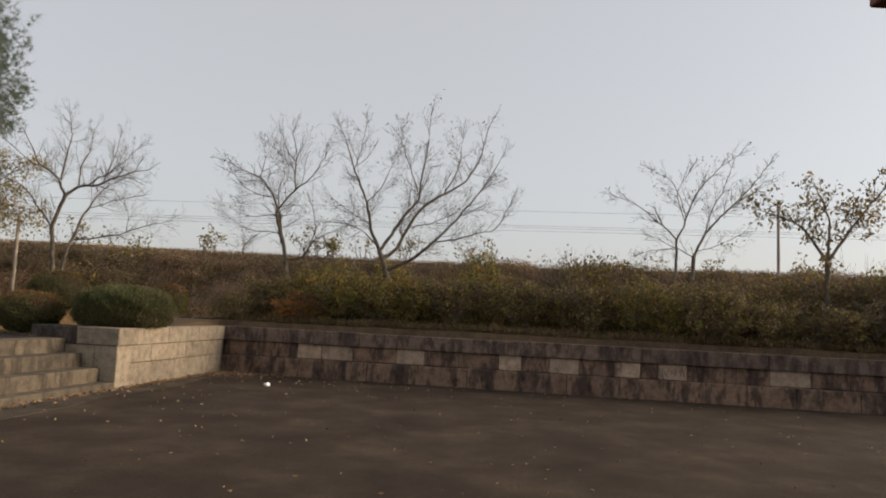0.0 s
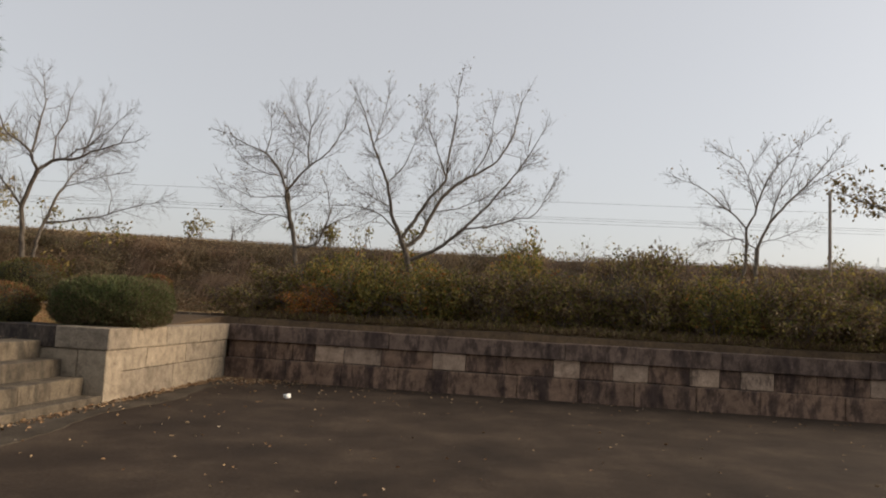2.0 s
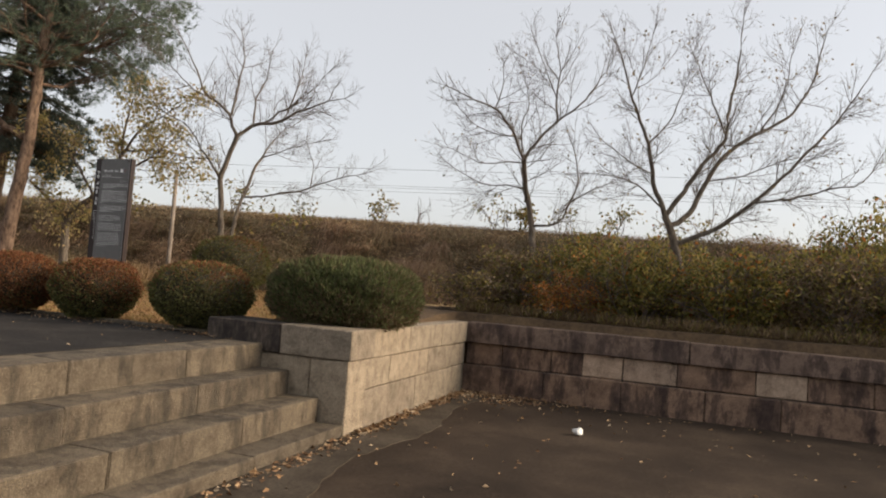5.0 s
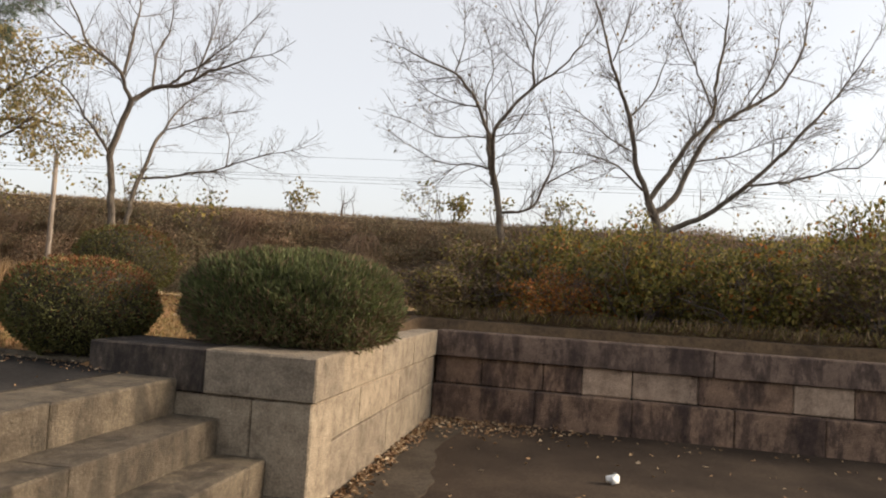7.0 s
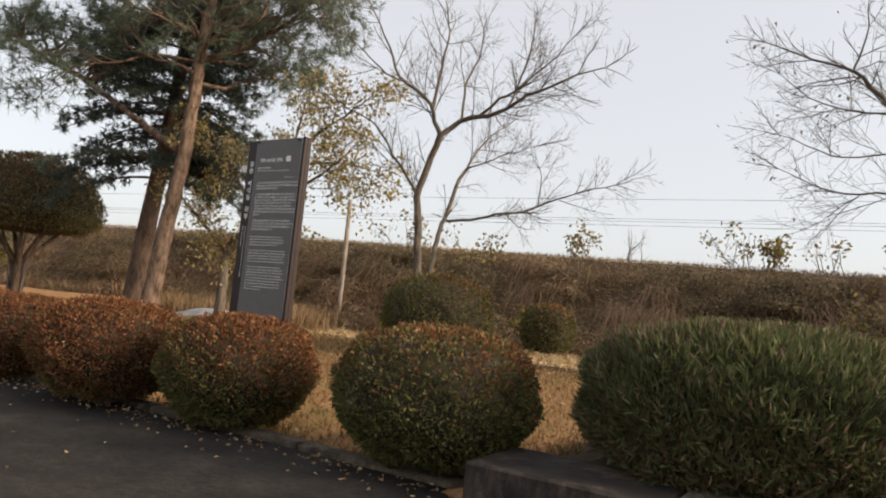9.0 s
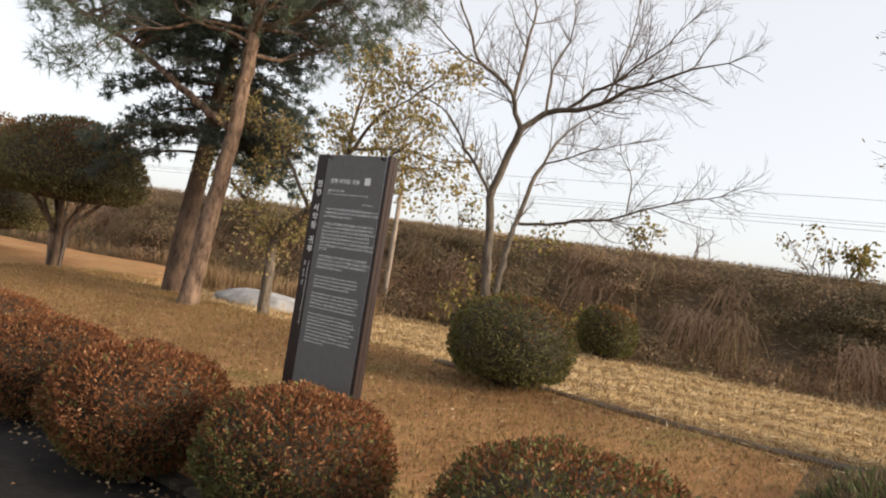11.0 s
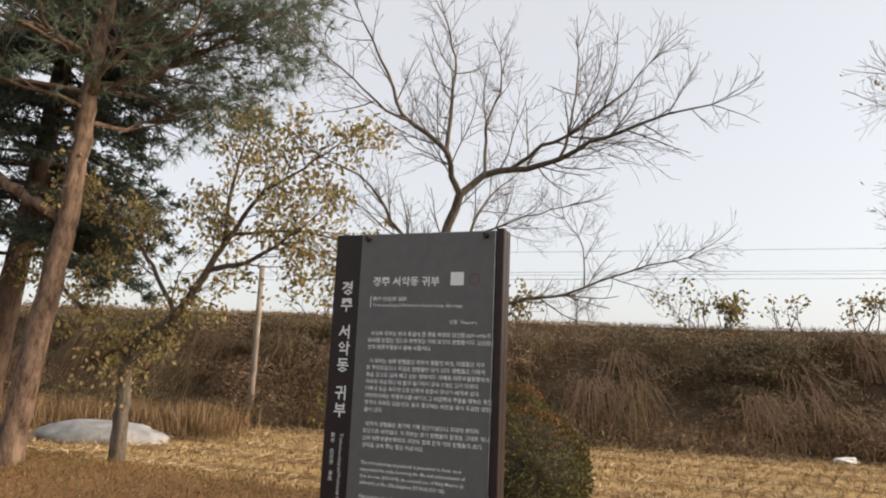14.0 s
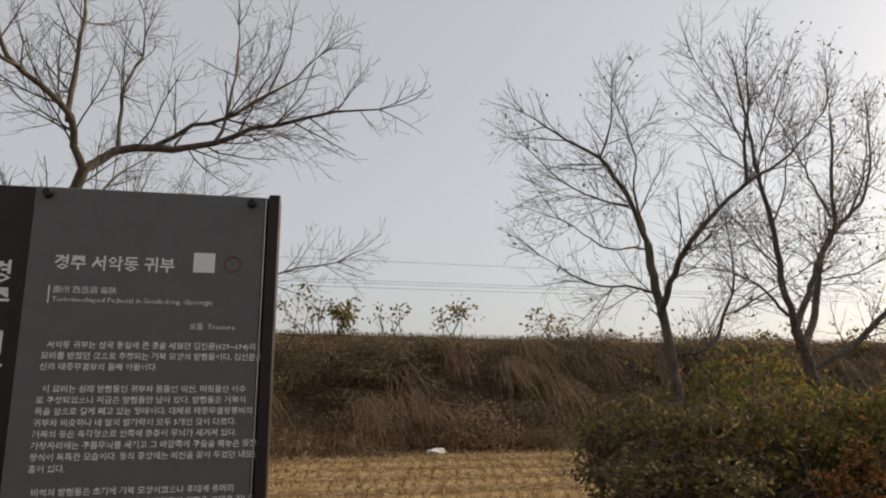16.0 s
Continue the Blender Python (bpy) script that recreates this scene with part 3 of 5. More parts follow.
AZALEA = dict(count=26000, leaf=0.021, taper=0.4)
bush_at(-5.84, 10.04, 0.44, 0.42, 1.25, 11, 0.2, "round clipped azalea, green turning rust on top", **AZALEA)
bush_at(-6.96, 10.12, 0.385, 0.36, 1.20, 12, 0.42, "round clipped azalea with rust-brown top", **AZALEA)
bush_at(-7.86, 10.14, 0.39, 0.38, 1.21, 13, 0.72, "round clipped azalea, mostly rust brown", **AZALEA)
bush_at(-8.92, 10.40, 0.44, 0.42, 1.16, 14, 0.8, "wide clipped azalea, rust brown", **AZALEA)
bush_at(-10.0, 10.6, 0.58, 0.5, 1.19, 15, 0.8, "wide clipped azalea, rust brown", **AZALEA)
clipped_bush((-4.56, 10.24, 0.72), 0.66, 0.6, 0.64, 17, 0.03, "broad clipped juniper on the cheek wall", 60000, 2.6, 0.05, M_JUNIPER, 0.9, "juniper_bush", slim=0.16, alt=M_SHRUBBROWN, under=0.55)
bush_at(-7.85, 20.4, 0.5, 0.45, 1.66, 19, 0.05, "dark evergreen bush at the embankment foot", count=7000, leaf=0.05)
bush_at(-7.22, 13.3, 0.52, 0.52, 1.66, 18, 0.03, "round clipped evergreen bush by the field edge", count=17000, power=2.2)


def wild_shrub(place, rx, ry, h, seed, mats, weights, label, count=5000, leaf=0.06):
    rng = np.random.default_rng(seed)
    s = thing("shrub", place, label, "shrub", "shrubs behind the wall")
    twigs, tips, tubes = Tubes(), [], Tubes()
    for i in range(9):
        a = rng.uniform(0, 6.28)
        branch(rng, tubes, twigs, tips, (0.1 * math.cos(a), 0.1 * math.sin(a), -0.05), (0.6 * rx * math.cos(a), 0.6 * ry * math.sin(a), h), h * rng.uniform(0.8, 1.15), 0.012, 2, 0.3, 0.7, 0.7)
    tubes.mesh("stem_clump", M_TWIG, s)
    tagged(twigs.mesh("branchwork", M_TWIG, s), kind="stuff")
    d = unit(rng.normal(size=(count, 3)))
    r = rng.uniform(0.45, 1.0, count) ** 0.6
    lump = 0.8 + 0.35 * np.sin(d[:, 0] * 5 + seed) * np.sin(d[:, 1] * 5 + seed * 2) + 0.15 * np.sin(d[:, 2] * 9 + seed)
    p = d * (r * lump)[:, None] * np.array([rx, ry, h * 0.55]) + np.array([0, 0, h * 0.5])
    keep = p[:, 2] > 0.0
    p = p[keep]
    v, f = leaf_arrays(rng, p, rng.normal(size=p.shape) + np.array([0, 0, 0.2]), leaf, leaf * 0.5)
    slots = rng.choice(len(mats), len(p), p=weights)
    tagged(link_mesh("leaves", v, f, mats, s, False, slots), kind="stuff")
    return s


SH = random.Random(21)
GREEN, BROWN, ORANGE = [M_SHRUB, M_SHRUBBROWN, M_SHRUBRED], [M_SHRUBBROWN, M_SHRUB, M_DRY], [M_SHRUBRED, M_SHRUB, M_SHRUBBROWN]
KINDS = []
for k, (mats, wts, lab) in enumerate([(GREEN, [0.82, 0.12, 0.06], "dense yellow-green shrub behind the wall")] * 3 + [(BROWN, [0.5, 0.38, 0.12], "straggly brown and green shrub behind the wall")] * 3 + [(ORANGE, [0.6, 0.25, 0.15], "low shrub with orange autumn leaves behind the wall")]):
    p = W(0.75 + 1.1 * k, 3.95)
    KINDS.append(wild_shrub((p.x, p.y, ground_at(p.x, p.y)), 0.74, 0.62, 1.0, 100 + k, mats, wts, lab, 5200, 0.055))
# the orange one stands by the corner, the first green one in its stead
a, b = W(1.1, 3.72), W(0.75 + 1.1 * 6, 3.95)
KINDS[6].matrix_world = pose(a.x, a.y, ground_at(a.x, a.y), 0, 0, 30) @ Matrix.Diagonal((0.85, 0.6, 0.55, 1))
KINDS[0].matrix_world = pose(b.x, b.y, ground_at(b.x, b.y))
for uu, vv, h, k in ((0.25, 4.35, 0.95, 3), (0.95, 4.45, 1.05, 1), (0.1, 5.3, 1.15, 4), (1.1, 5.4, 1.25, 0), (1.9, 4.3, 1.05, 2), (-0.15, 3.95, 0.6, 5)):
    p = W(uu, vv)
    c = copy_thing(KINDS[k], pose(0, 0, 0))
    c.matrix_world = pose(p.x, p.y, ground_at(p.x, p.y) - 0.02, 0, 0, SH.uniform(0, 360)) @ Matrix.Diagonal((1.0, 1.0, h, 1))
u = 1.3
while u < 21:
    for row, (v0, hh) in enumerate(((3.9, 0.92), (4.75, 1.2), (6.0, 1.25))):
        uu, vv = u + SH.uniform(-0.3, 0.3) + 0.4 * row, v0 + SH.uniform(-0.2, 0.2)
        if row == 0 and uu < 8:
            continue
        p = W(uu, vv)
        h = hh * SH.uniform(0.68, 1.22) * (0.7 if uu < 1.6 else 1.0) * (1 + 0.02 * max(0, uu - 3))
        src = KINDS[SH.choice((0, 1, 2, 0, 1, 4))] if uu < 5.5 else KINDS[SH.choice((1, 3, 4, 5, 3))]
        m = pose(p.x, p.y, ground_at(p.x, p.y) - 0.02, 0, 0, SH.uniform(0, 360)) @ Matrix.Diagonal((SH.uniform(0.9, 1.25), SH.uniform(0.9, 1.25), h, 1))
        c = copy_thing(src, pose(0, 0, 0))
        c.matrix_world = m
    u += 0.9


def sapling(x, y, h, seed, leaves, label):
    rng = np.random.default_rng(seed)
    t = thing("sapling", (x, y, terrain(x, y) - 0.03), label, "shrub", "saplings on the embankment")
    tubes, twigs, tips = Tubes(), Tubes(), []
    for k in range(5):
        branch(rng, tubes, twigs, tips, (rng.uniform(-0.25, 0.25), rng.uniform(-0.2, 0.2), -0.05), (rng.normal(scale=0.25), rng.normal(scale=0.25), 1), h * rng.uniform(0.6, 1.1), 0.014, 2, 0.3, 0.7, 0.5)
    tubes.mesh("stem", M_TWIG, t)
    tagged(twigs.mesh("branchwork", M_TWIG, t), kind="stuff")
    if leaves:
        pos = np.array([q[0] for q in tips])[rng.integers(0, len(tips), leaves)] + rng.normal(scale=0.08, size=(leaves, 3))
        v, f = leaf_arrays(rng, pos, rng.normal(size=(leaves, 3)), 0.11, 0.07)
        tagged(link_mesh("leaves", v, f, [M_SHRUB, M_LASTLEAF], t, False, rng.choice(2, leaves)), kind="stuff")


for k, (x, dy, h, lv) in enumerate(((-12.5, 2.2, 1.0, 150), (-10.2, 1.5, 1.1, 200), (-8.1, 2.6, 0.8, 220), (-6.8, 2.7, 0.9, 0), (-4.4, 2.4, 1.3, 130), (-3.9, 2.4, 0.8, 300), (-2.6, 2.5, 0.7, 60), (-1.2, 2.4, 0.9, 160), (1.2, 2.0, 0.9, 160), (2.6, 1.0, 1.2, 120), (4.1, 1.0, 1.5, 90), (5.0, 1.4, 1.3, 90), (6.6, 1.2, 1.5, 260), (8.3, 1.3, 1.3, 200), (10.4, 1.0, 1.3, 260), (13.0, 1.0, 1.4, 260), (-14.8, 1.4, 1.2, 160), (-10.6, -0.5, 1.25, 420), (-8.75, -0.1, 0.8, 260))):
    sapling(x, bank_base(x) + dy, h, 300 + k, lv, "thin weedy sapling on the embankment" if lv else "bare twiggy sapling on the embankment")


def rough_growth(name, seed, n, place_of, mats, weights, length, width, label, category, upright=1.0, flat=1.0):
    rng = np.random.default_rng(seed)
    base = np.array([place_of(rng) for k in range(n)])
    d = rng.normal(scale=0.6, size=(n, 3)) * np.array([1, 1, flat]) + np.array([0, 0, upright])
    v, f = leaf_arrays(rng, base, d, length, width)
    ob = link_mesh(name, v, f, mats, None, False, rng.choice(len(mats), n, p=weights))
    return tagged(ob, label, category, kind="stuff")


def bank_growth():
    """Mounds of bramble on the lower embankment, each of many small drooping leaves."""
    rng = np.random.default_rng(31)
    pos, face, slot = [], [], []
    for k in range(620):
        x = rng.uniform(-30, 24)
        b = bank_base(x)
        wild = smooth(-3.0, 3.5, x)
        low = rng.uniform() ** 1.2
        y = b - 0.35 + low * (2.35 + 0.4 * wild)
        r = rng.uniform(0.28, 1.0)
        z = terrain(x, y) - 0.1
        hgt = r * rng.uniform(0.35, 0.75)
        cap = BANK_TOP - 0.05 + 0.62 * wild * (0.5 + noise.noise((x * 0.7, 0.0, 2.0)))
        if z + hgt > cap:
            hgt = max(0.1, cap - z)
        n = int(680 * (r / 0.6) ** 2)
        d = unit(rng.normal(size=(n, 3)) * np.array([1, 1, 0.8]) + np.array([0, -0.5, 0.35]))
        lump = rng.uniform(0.72, 1.08, (n, 1))
        pos.append(np.array([x, y, z]) + d * lump * np.array([r, r, hgt]))
        face.append(unit(d / np.array([r, r, hgt]) + rng.normal(scale=0.5 / r, size=(n, 3))))
        tint = noise.noise((x * 0.5, y * 0.8, 4.0)) + rng.normal(scale=0.1)
        kind = 1 if tint > 0.2 else 2 if tint < 0.02 else rng.choice((0, 3))
        mix = [[0.85, 0.13, 0.02], [0.25, 0.65, 0.10], [0.22, 0.06, 0.72], [0.5, 0.05, 0.45]][kind]
        slot.append(rng.choice(3, n, p=mix))
    pos, face, slot = np.concatenate(pos), np.concatenate(face), np.concatenate(slot)
    along = unit(np.cross(face, rng.normal(size=face.shape)) + np.array([0, 0, -0.4])) * rng.uniform(0.035, 0.085, (len(pos), 1))
    side = unit(np.cross(face, along)) * rng.uniform(0.009, 0.018, (len(pos), 1))
    v = np.stack([pos, pos + along * 0.5 + side, pos + along, pos + along * 0.5 - side], 1).reshape(-1, 3)
    f = np.arange(len(v)).reshape(-1, 4)
    tagged(link_mesh("bank_growth", v, f, [M_SHRUBBROWN, M_VINE, M_BRAMBLE], None, False, slot), "tangled brown vines and brambles on the embankment", "undergrowth", kind="stuff")


bank_growth()


def hanging_vines():
    """Dry stems that spring from a crown on the slope and hang down over the brambles like mops."""
    rng = np.random.default_rng(37)
    verts, faces, slots, n = [], [], [], 0
    steps = np.linspace(0, 1, 6)
    for k in range(75):
        x = rng.uniform(-22, 14)
        y = bank_base(x) + rng.uniform(-0.1, 1.5)
        top = min(terrain(x, y) + rng.uniform(0.35, 0.9), BANK_TOP - 0.1)
        dry = rng.uniform() < 0.45
        for j in range(int(rng.uniform(30, 75))):
            a = rng.normal(loc=-math.pi / 2, scale=1.0)
            out, fall = rng.uniform(0.1, 0.55), rng.uniform(0.35, 1.05)
            start = np.array([x, y, top]) + rng.normal(scale=(0.16, 0.1, 0.08))
            line = start + np.stack([math.cos(a) * out * steps, math.sin(a) * out * steps - 0.35 * steps ** 2, 0.22 * steps - fall * steps ** 2], 1)
            line += rng.normal(scale=0.012, size=line.shape)
            wide = np.array([0.0055, 0, 0.002])
            verts.append(np.concatenate([line - wide, line + wide]))
            faces.append(np.array([(i, i + 1, i + 7, i + 6) for i in range(5)]) + n)
            slots += [1 if dry else 0] * 5
            n += 12
    tagged(link_mesh("hanging_vines", np.concatenate(verts), np.concatenate(faces), [M_VINE, M_DRY], None, False, slots), "dry vine stems hanging down the embankment", "undergrowth", kind="stuff")


hanging_vines()


def on_bank_top(rng):
    x = rng.uniform(-26, 16)
    y = bank_base(x) + rng.uniform(0.6, 2.75)
    return x, y, terrain(x, y) - 0.01


rough_growth("bank_grass", 38, 42000, on_bank_top, [M_SHRUBBROWN, M_DRY, M_VINE], [0.5, 0.2, 0.3], 0.13, 0.010, "short withered grass on the upper embankment", "dry grass", 0.9)


def on_wall_top(rng):
    p = W(rng.uniform(-0.3, 14), 3.40 + abs(rng.normal(scale=0.16)))
    return p.x, p.y, terrain(p.x, p.y)


rough_growth("wall_top_weeds", 36, 10000, on_wall_top, [M_DRY, M_SHRUBBROWN, M_SHRUB], [0.4, 0.4, 0.2], 0.15, 0.010, "dry weeds and litter behind the wall coping", "weeds", 0.9)


def on_toe(rng):
    x = rng.uniform(-24, 8)
    y = bank_base(x) - 0.1 - abs(rng.normal(scale=0.35)) * (1 + noise.noise((x * 0.8, 0, 9)))
    return x, y, terrain(x, y)


rough_growth("reed_fringe", 32, 6500, on_toe, [M_DRY, M_VINE], [0.4, 0.6], 0.42, 0.012, "dry grass along the embankment foot", "dry grass", 2.2)


def by_mound(rng):
    x = rng.choice((-14.6, -13.6, -12.6, -12.1, -15.6)) + rng.normal(scale=0.22)
    y = 18.6 + rng.normal(scale=0.25)
    return x, y, terrain(x, y)


rough_growth("grass_tufts", 39, 2200, by_mound, [M_DRY, M_VINE], [0.7, 0.3], 0.5, 0.012, "tall pale dry grass tufts behind the mound", "dry grass", 2.6)


def on_field(rng):
    """Clumps of stubble in drill rows, a bare lane left under every fourth row."""
    while True:
        u, v = rng.uniform(-13, 6), rng.uniform(3.6, 14.5)
        k = round(v / 0.27)
        if v > field_edge(u) + 0.25 and k % 4:
            p = W(round(u / 0.17) * 0.17 + rng.normal(scale=0.022) + 0.05 * (k % 3), k * 0.27 + rng.normal(scale=0.025))
            return p.x, p.y, terrain(p.x, p.y)


rough_growth("stubble_rows", 33, 42000, on_field, [M_DRY, M_STRAW], [0.6, 0.4], 0.085, 0.011, "rows of cut rice stubble in the field", "stubble", 1.5)


def on_windrow(rng):
    while True:
        u, v = rng.uniform(-13, 6), rng.uniform(3.6, 14.5)
        if v > field_edge(u) + 0.2:
            if rng.uniform() < 0.75:
                v = round(v / 1.08) * 1.08 + rng.normal(scale=0.13) + 0.1 * noise.noise((u * 0.7, v, 0))
            p = W(u, v)
            return p.x, p.y, terrain(p.x, p.y) + 0.012


rough_growth("loose_straw", 34, 30000, on_windrow, [M_STRAW], [1.0], 0.2, 0.012, "loose pale straw lying in swaths on the field", "straw", 0.08, 0.1)


def on_lawn(rng):
    while True:
        u, v = rng.uniform(-12, -1.2), rng.uniform(0.25, 5.0)
        if v < field_edge(u) + 0.1:
            p = W(u, v)
            return p.x, p.y, terrain(p.x, p.y)


rough_growth("lawn_blades", 35, 60000, on_lawn, [M_GRASS], [1.0], 0.045, 0.008, "short brown and olive winter lawn blades", "grass", 1.0)

# ---- trees ----
broad_tree("bare_tree", 41, [
    (((-7.8, 14.1, 0.6), (-7.82, 14.10, 1.33), (-7.88, 14.10, 2.16), (-7.93, 14.10, 2.55), (-7.85, 14.10, 2.89), (-7.73, 14.10, 3.26)), 0.062, 0.042),
    (((-7.8, 14.3, 0.6), (-7.87, 14.40, 1.31), (-7.86, 14.62, 2.19), (-7.89, 14.85, 2.43), (-7.88, 15.08, 2.87), (-7.84, 15.30, 3.15)), 0.045, 0.026),
    (((-7.84, 15.30, 3.15), (-7.78, 15.47, 3.45), (-7.64, 15.63, 3.70), (-7.44, 15.80, 3.92)), 0.02, 0.006),
    (((-7.84, 15.30, 3.16), (-7.68, 15.27, 3.20), (-7.30, 15.23, 3.33), (-6.93, 15.20, 3.42)), 0.014, 0.005),
    (((-7.85, 14.80, 2.40), (-7.45, 14.80, 2.44), (-7.23, 14.80, 2.50), (-6.91, 14.80, 2.55), (-6.71, 14.80, 2.63), (-6.32, 14.80, 2.77), (-5.89, 14.80, 2.88)), 0.022, 0.006),
    (((-6.74, 14.80, 2.61), (-6.75, 14.90, 2.99), (-6.92, 15.00, 3.26)), 0.01, 0.004),
    (((-7.93, 14.10, 2.55), (-8.07, 14.06, 2.78), (-8.26, 14.02, 3.02), (-8.38, 13.98, 3.23), (-8.55, 13.94, 3.40), (-8.87, 13.90, 3.55)), 0.024, 0.006),
    (((-7.73, 14.10, 3.26), (-7.57, 14.25, 3.46), (-7.29, 14.20, 3.49), (-6.92, 13.95, 3.49), (-6.71, 13.85, 3.59), (-6.44, 13.80, 3.67), (-6.15, 13.70, 3.74), (-5.88, 13.60, 3.76)), 0.038, 0.006),
    (((-7.32, 14.20, 3.51), (-7.08, 14.10, 3.65), (-6.87, 14.00, 3.70), (-6.69, 13.95, 3.83), (-6.42, 13.90, 4.02), (-6.26, 13.90, 4.23)), 0.02, 0.005),
    (((-6.93, 13.95, 3.51), (-6.87, 14.00, 3.70), (-6.83, 14.10, 3.95), (-6.81, 14.20, 4.23), (-6.81, 14.30, 4.57)), 0.016, 0.005),
    (((-7.55, 14.25, 3.49), (-7.56, 14.30, 3.88), (-7.53, 14.35, 4.05), (-7.46, 14.40, 4.25), (-7.49, 14.50, 4.65)), 0.018, 0.006),
    (((-7.73, 14.10, 3.26), (-7.79, 14.03, 3.40), (-7.81, 13.96, 3.56), (-7.97, 13.89, 3.70), (-8.17, 13.81, 3.85), (-8.23, 13.74, 4.04), (-8.33, 13.67, 4.28), (-8.46, 13.60, 4.54)), 0.032, 0.008),
    (((-7.85, 14.10, 3.58), (-7.86, 14.20, 3.93), (-7.86, 14.30, 4.32), (-7.88, 14.40, 4.61), (-8.02, 14.50, 5.07)), 0.024, 0.007),
    (((-8.08, 13.80, 3.78), (-8.27, 13.70, 3.84), (-8.52, 13.60, 4.07), (-8.80, 13.50, 4.31)), 0.014, 0.005),
], "bare twin-trunked tree with spreading limbs")
broad_tree("bare_tree", 42, [
    (((-3.0, 14.1, 0.65), (-3.05, 14.10, 1.40), (-3.15, 14.10, 2.27), (-3.26, 14.10, 2.70), (-3.31, 14.10, 3.10)), 0.058, 0.042),
    (((-3.31, 14.10, 3.10), (-3.45, 14.10, 3.42), (-3.62, 14.10, 3.66), (-3.77, 14.10, 3.81), (-4.09, 14.10, 3.95), (-4.50, 14.10, 4.13)), 0.03, 0.005),
    (((-3.45, 14.10, 3.42), (-3.75, 14.17, 3.47), (-4.09, 14.23, 3.62), (-4.35, 14.30, 3.89)), 0.012, 0.004),
    (((-3.77, 14.10, 3.81), (-3.68, 14.05, 4.09), (-3.68, 14.00, 4.44)), 0.013, 0.004),
    (((-3.33, 14.10, 3.14), (-3.38, 14.17, 3.60), (-3.29, 14.23, 3.94), (-3.41, 14.30, 4.41)), 0.015, 0.005),
    (((-3.23, 14.10, 2.48), (-3.25, 13.85, 2.80), (-3.25, 13.62, 3.03), (-3.06, 13.50, 3.29), (-2.82, 13.40, 3.51), (-2.51, 13.25, 3.74), (-2.27, 13.10, 4.08)), 0.036, 0.006),
    (((-2.85, 13.40, 3.49), (-2.89, 13.35, 3.81), (-2.86, 13.30, 4.13), (-2.94, 13.20, 4.55)), 0.02, 0.005),
    (((-2.89, 13.35, 3.80), (-3.06, 13.40, 4.20), (-3.20, 13.50, 4.56)), 0.01, 0.004),
    (((-3.27, 14.10, 2.66), (-3.55, 14.13, 2.71), (-3.87, 14.17, 2.72), (-4.32, 14.20, 2.94)), 0.014, 0.004),
    (((-3.29, 14.10, 3.04), (-3.61, 14.00, 3.02), (-3.85, 13.90, 2.97), (-4.35, 13.80, 3.15)), 0.012, 0.004),
    (((-3.15, 14.10, 2.14), (-2.78, 14.05, 2.19), (-2.62, 14.00, 2.48), (-2.53, 13.95, 2.81), (-2.61, 13.90, 3.23)), 0.024, 0.006),
    (((-2.60, 13.90, 2.50), (-2.28, 13.85, 2.69), (-1.91, 13.80, 2.87)), 0.012, 0.004),
], "slim bare tree behind the wall's corner", leaves=140, leaf_mat=M_LASTLEAF, leaf_size=0.045)
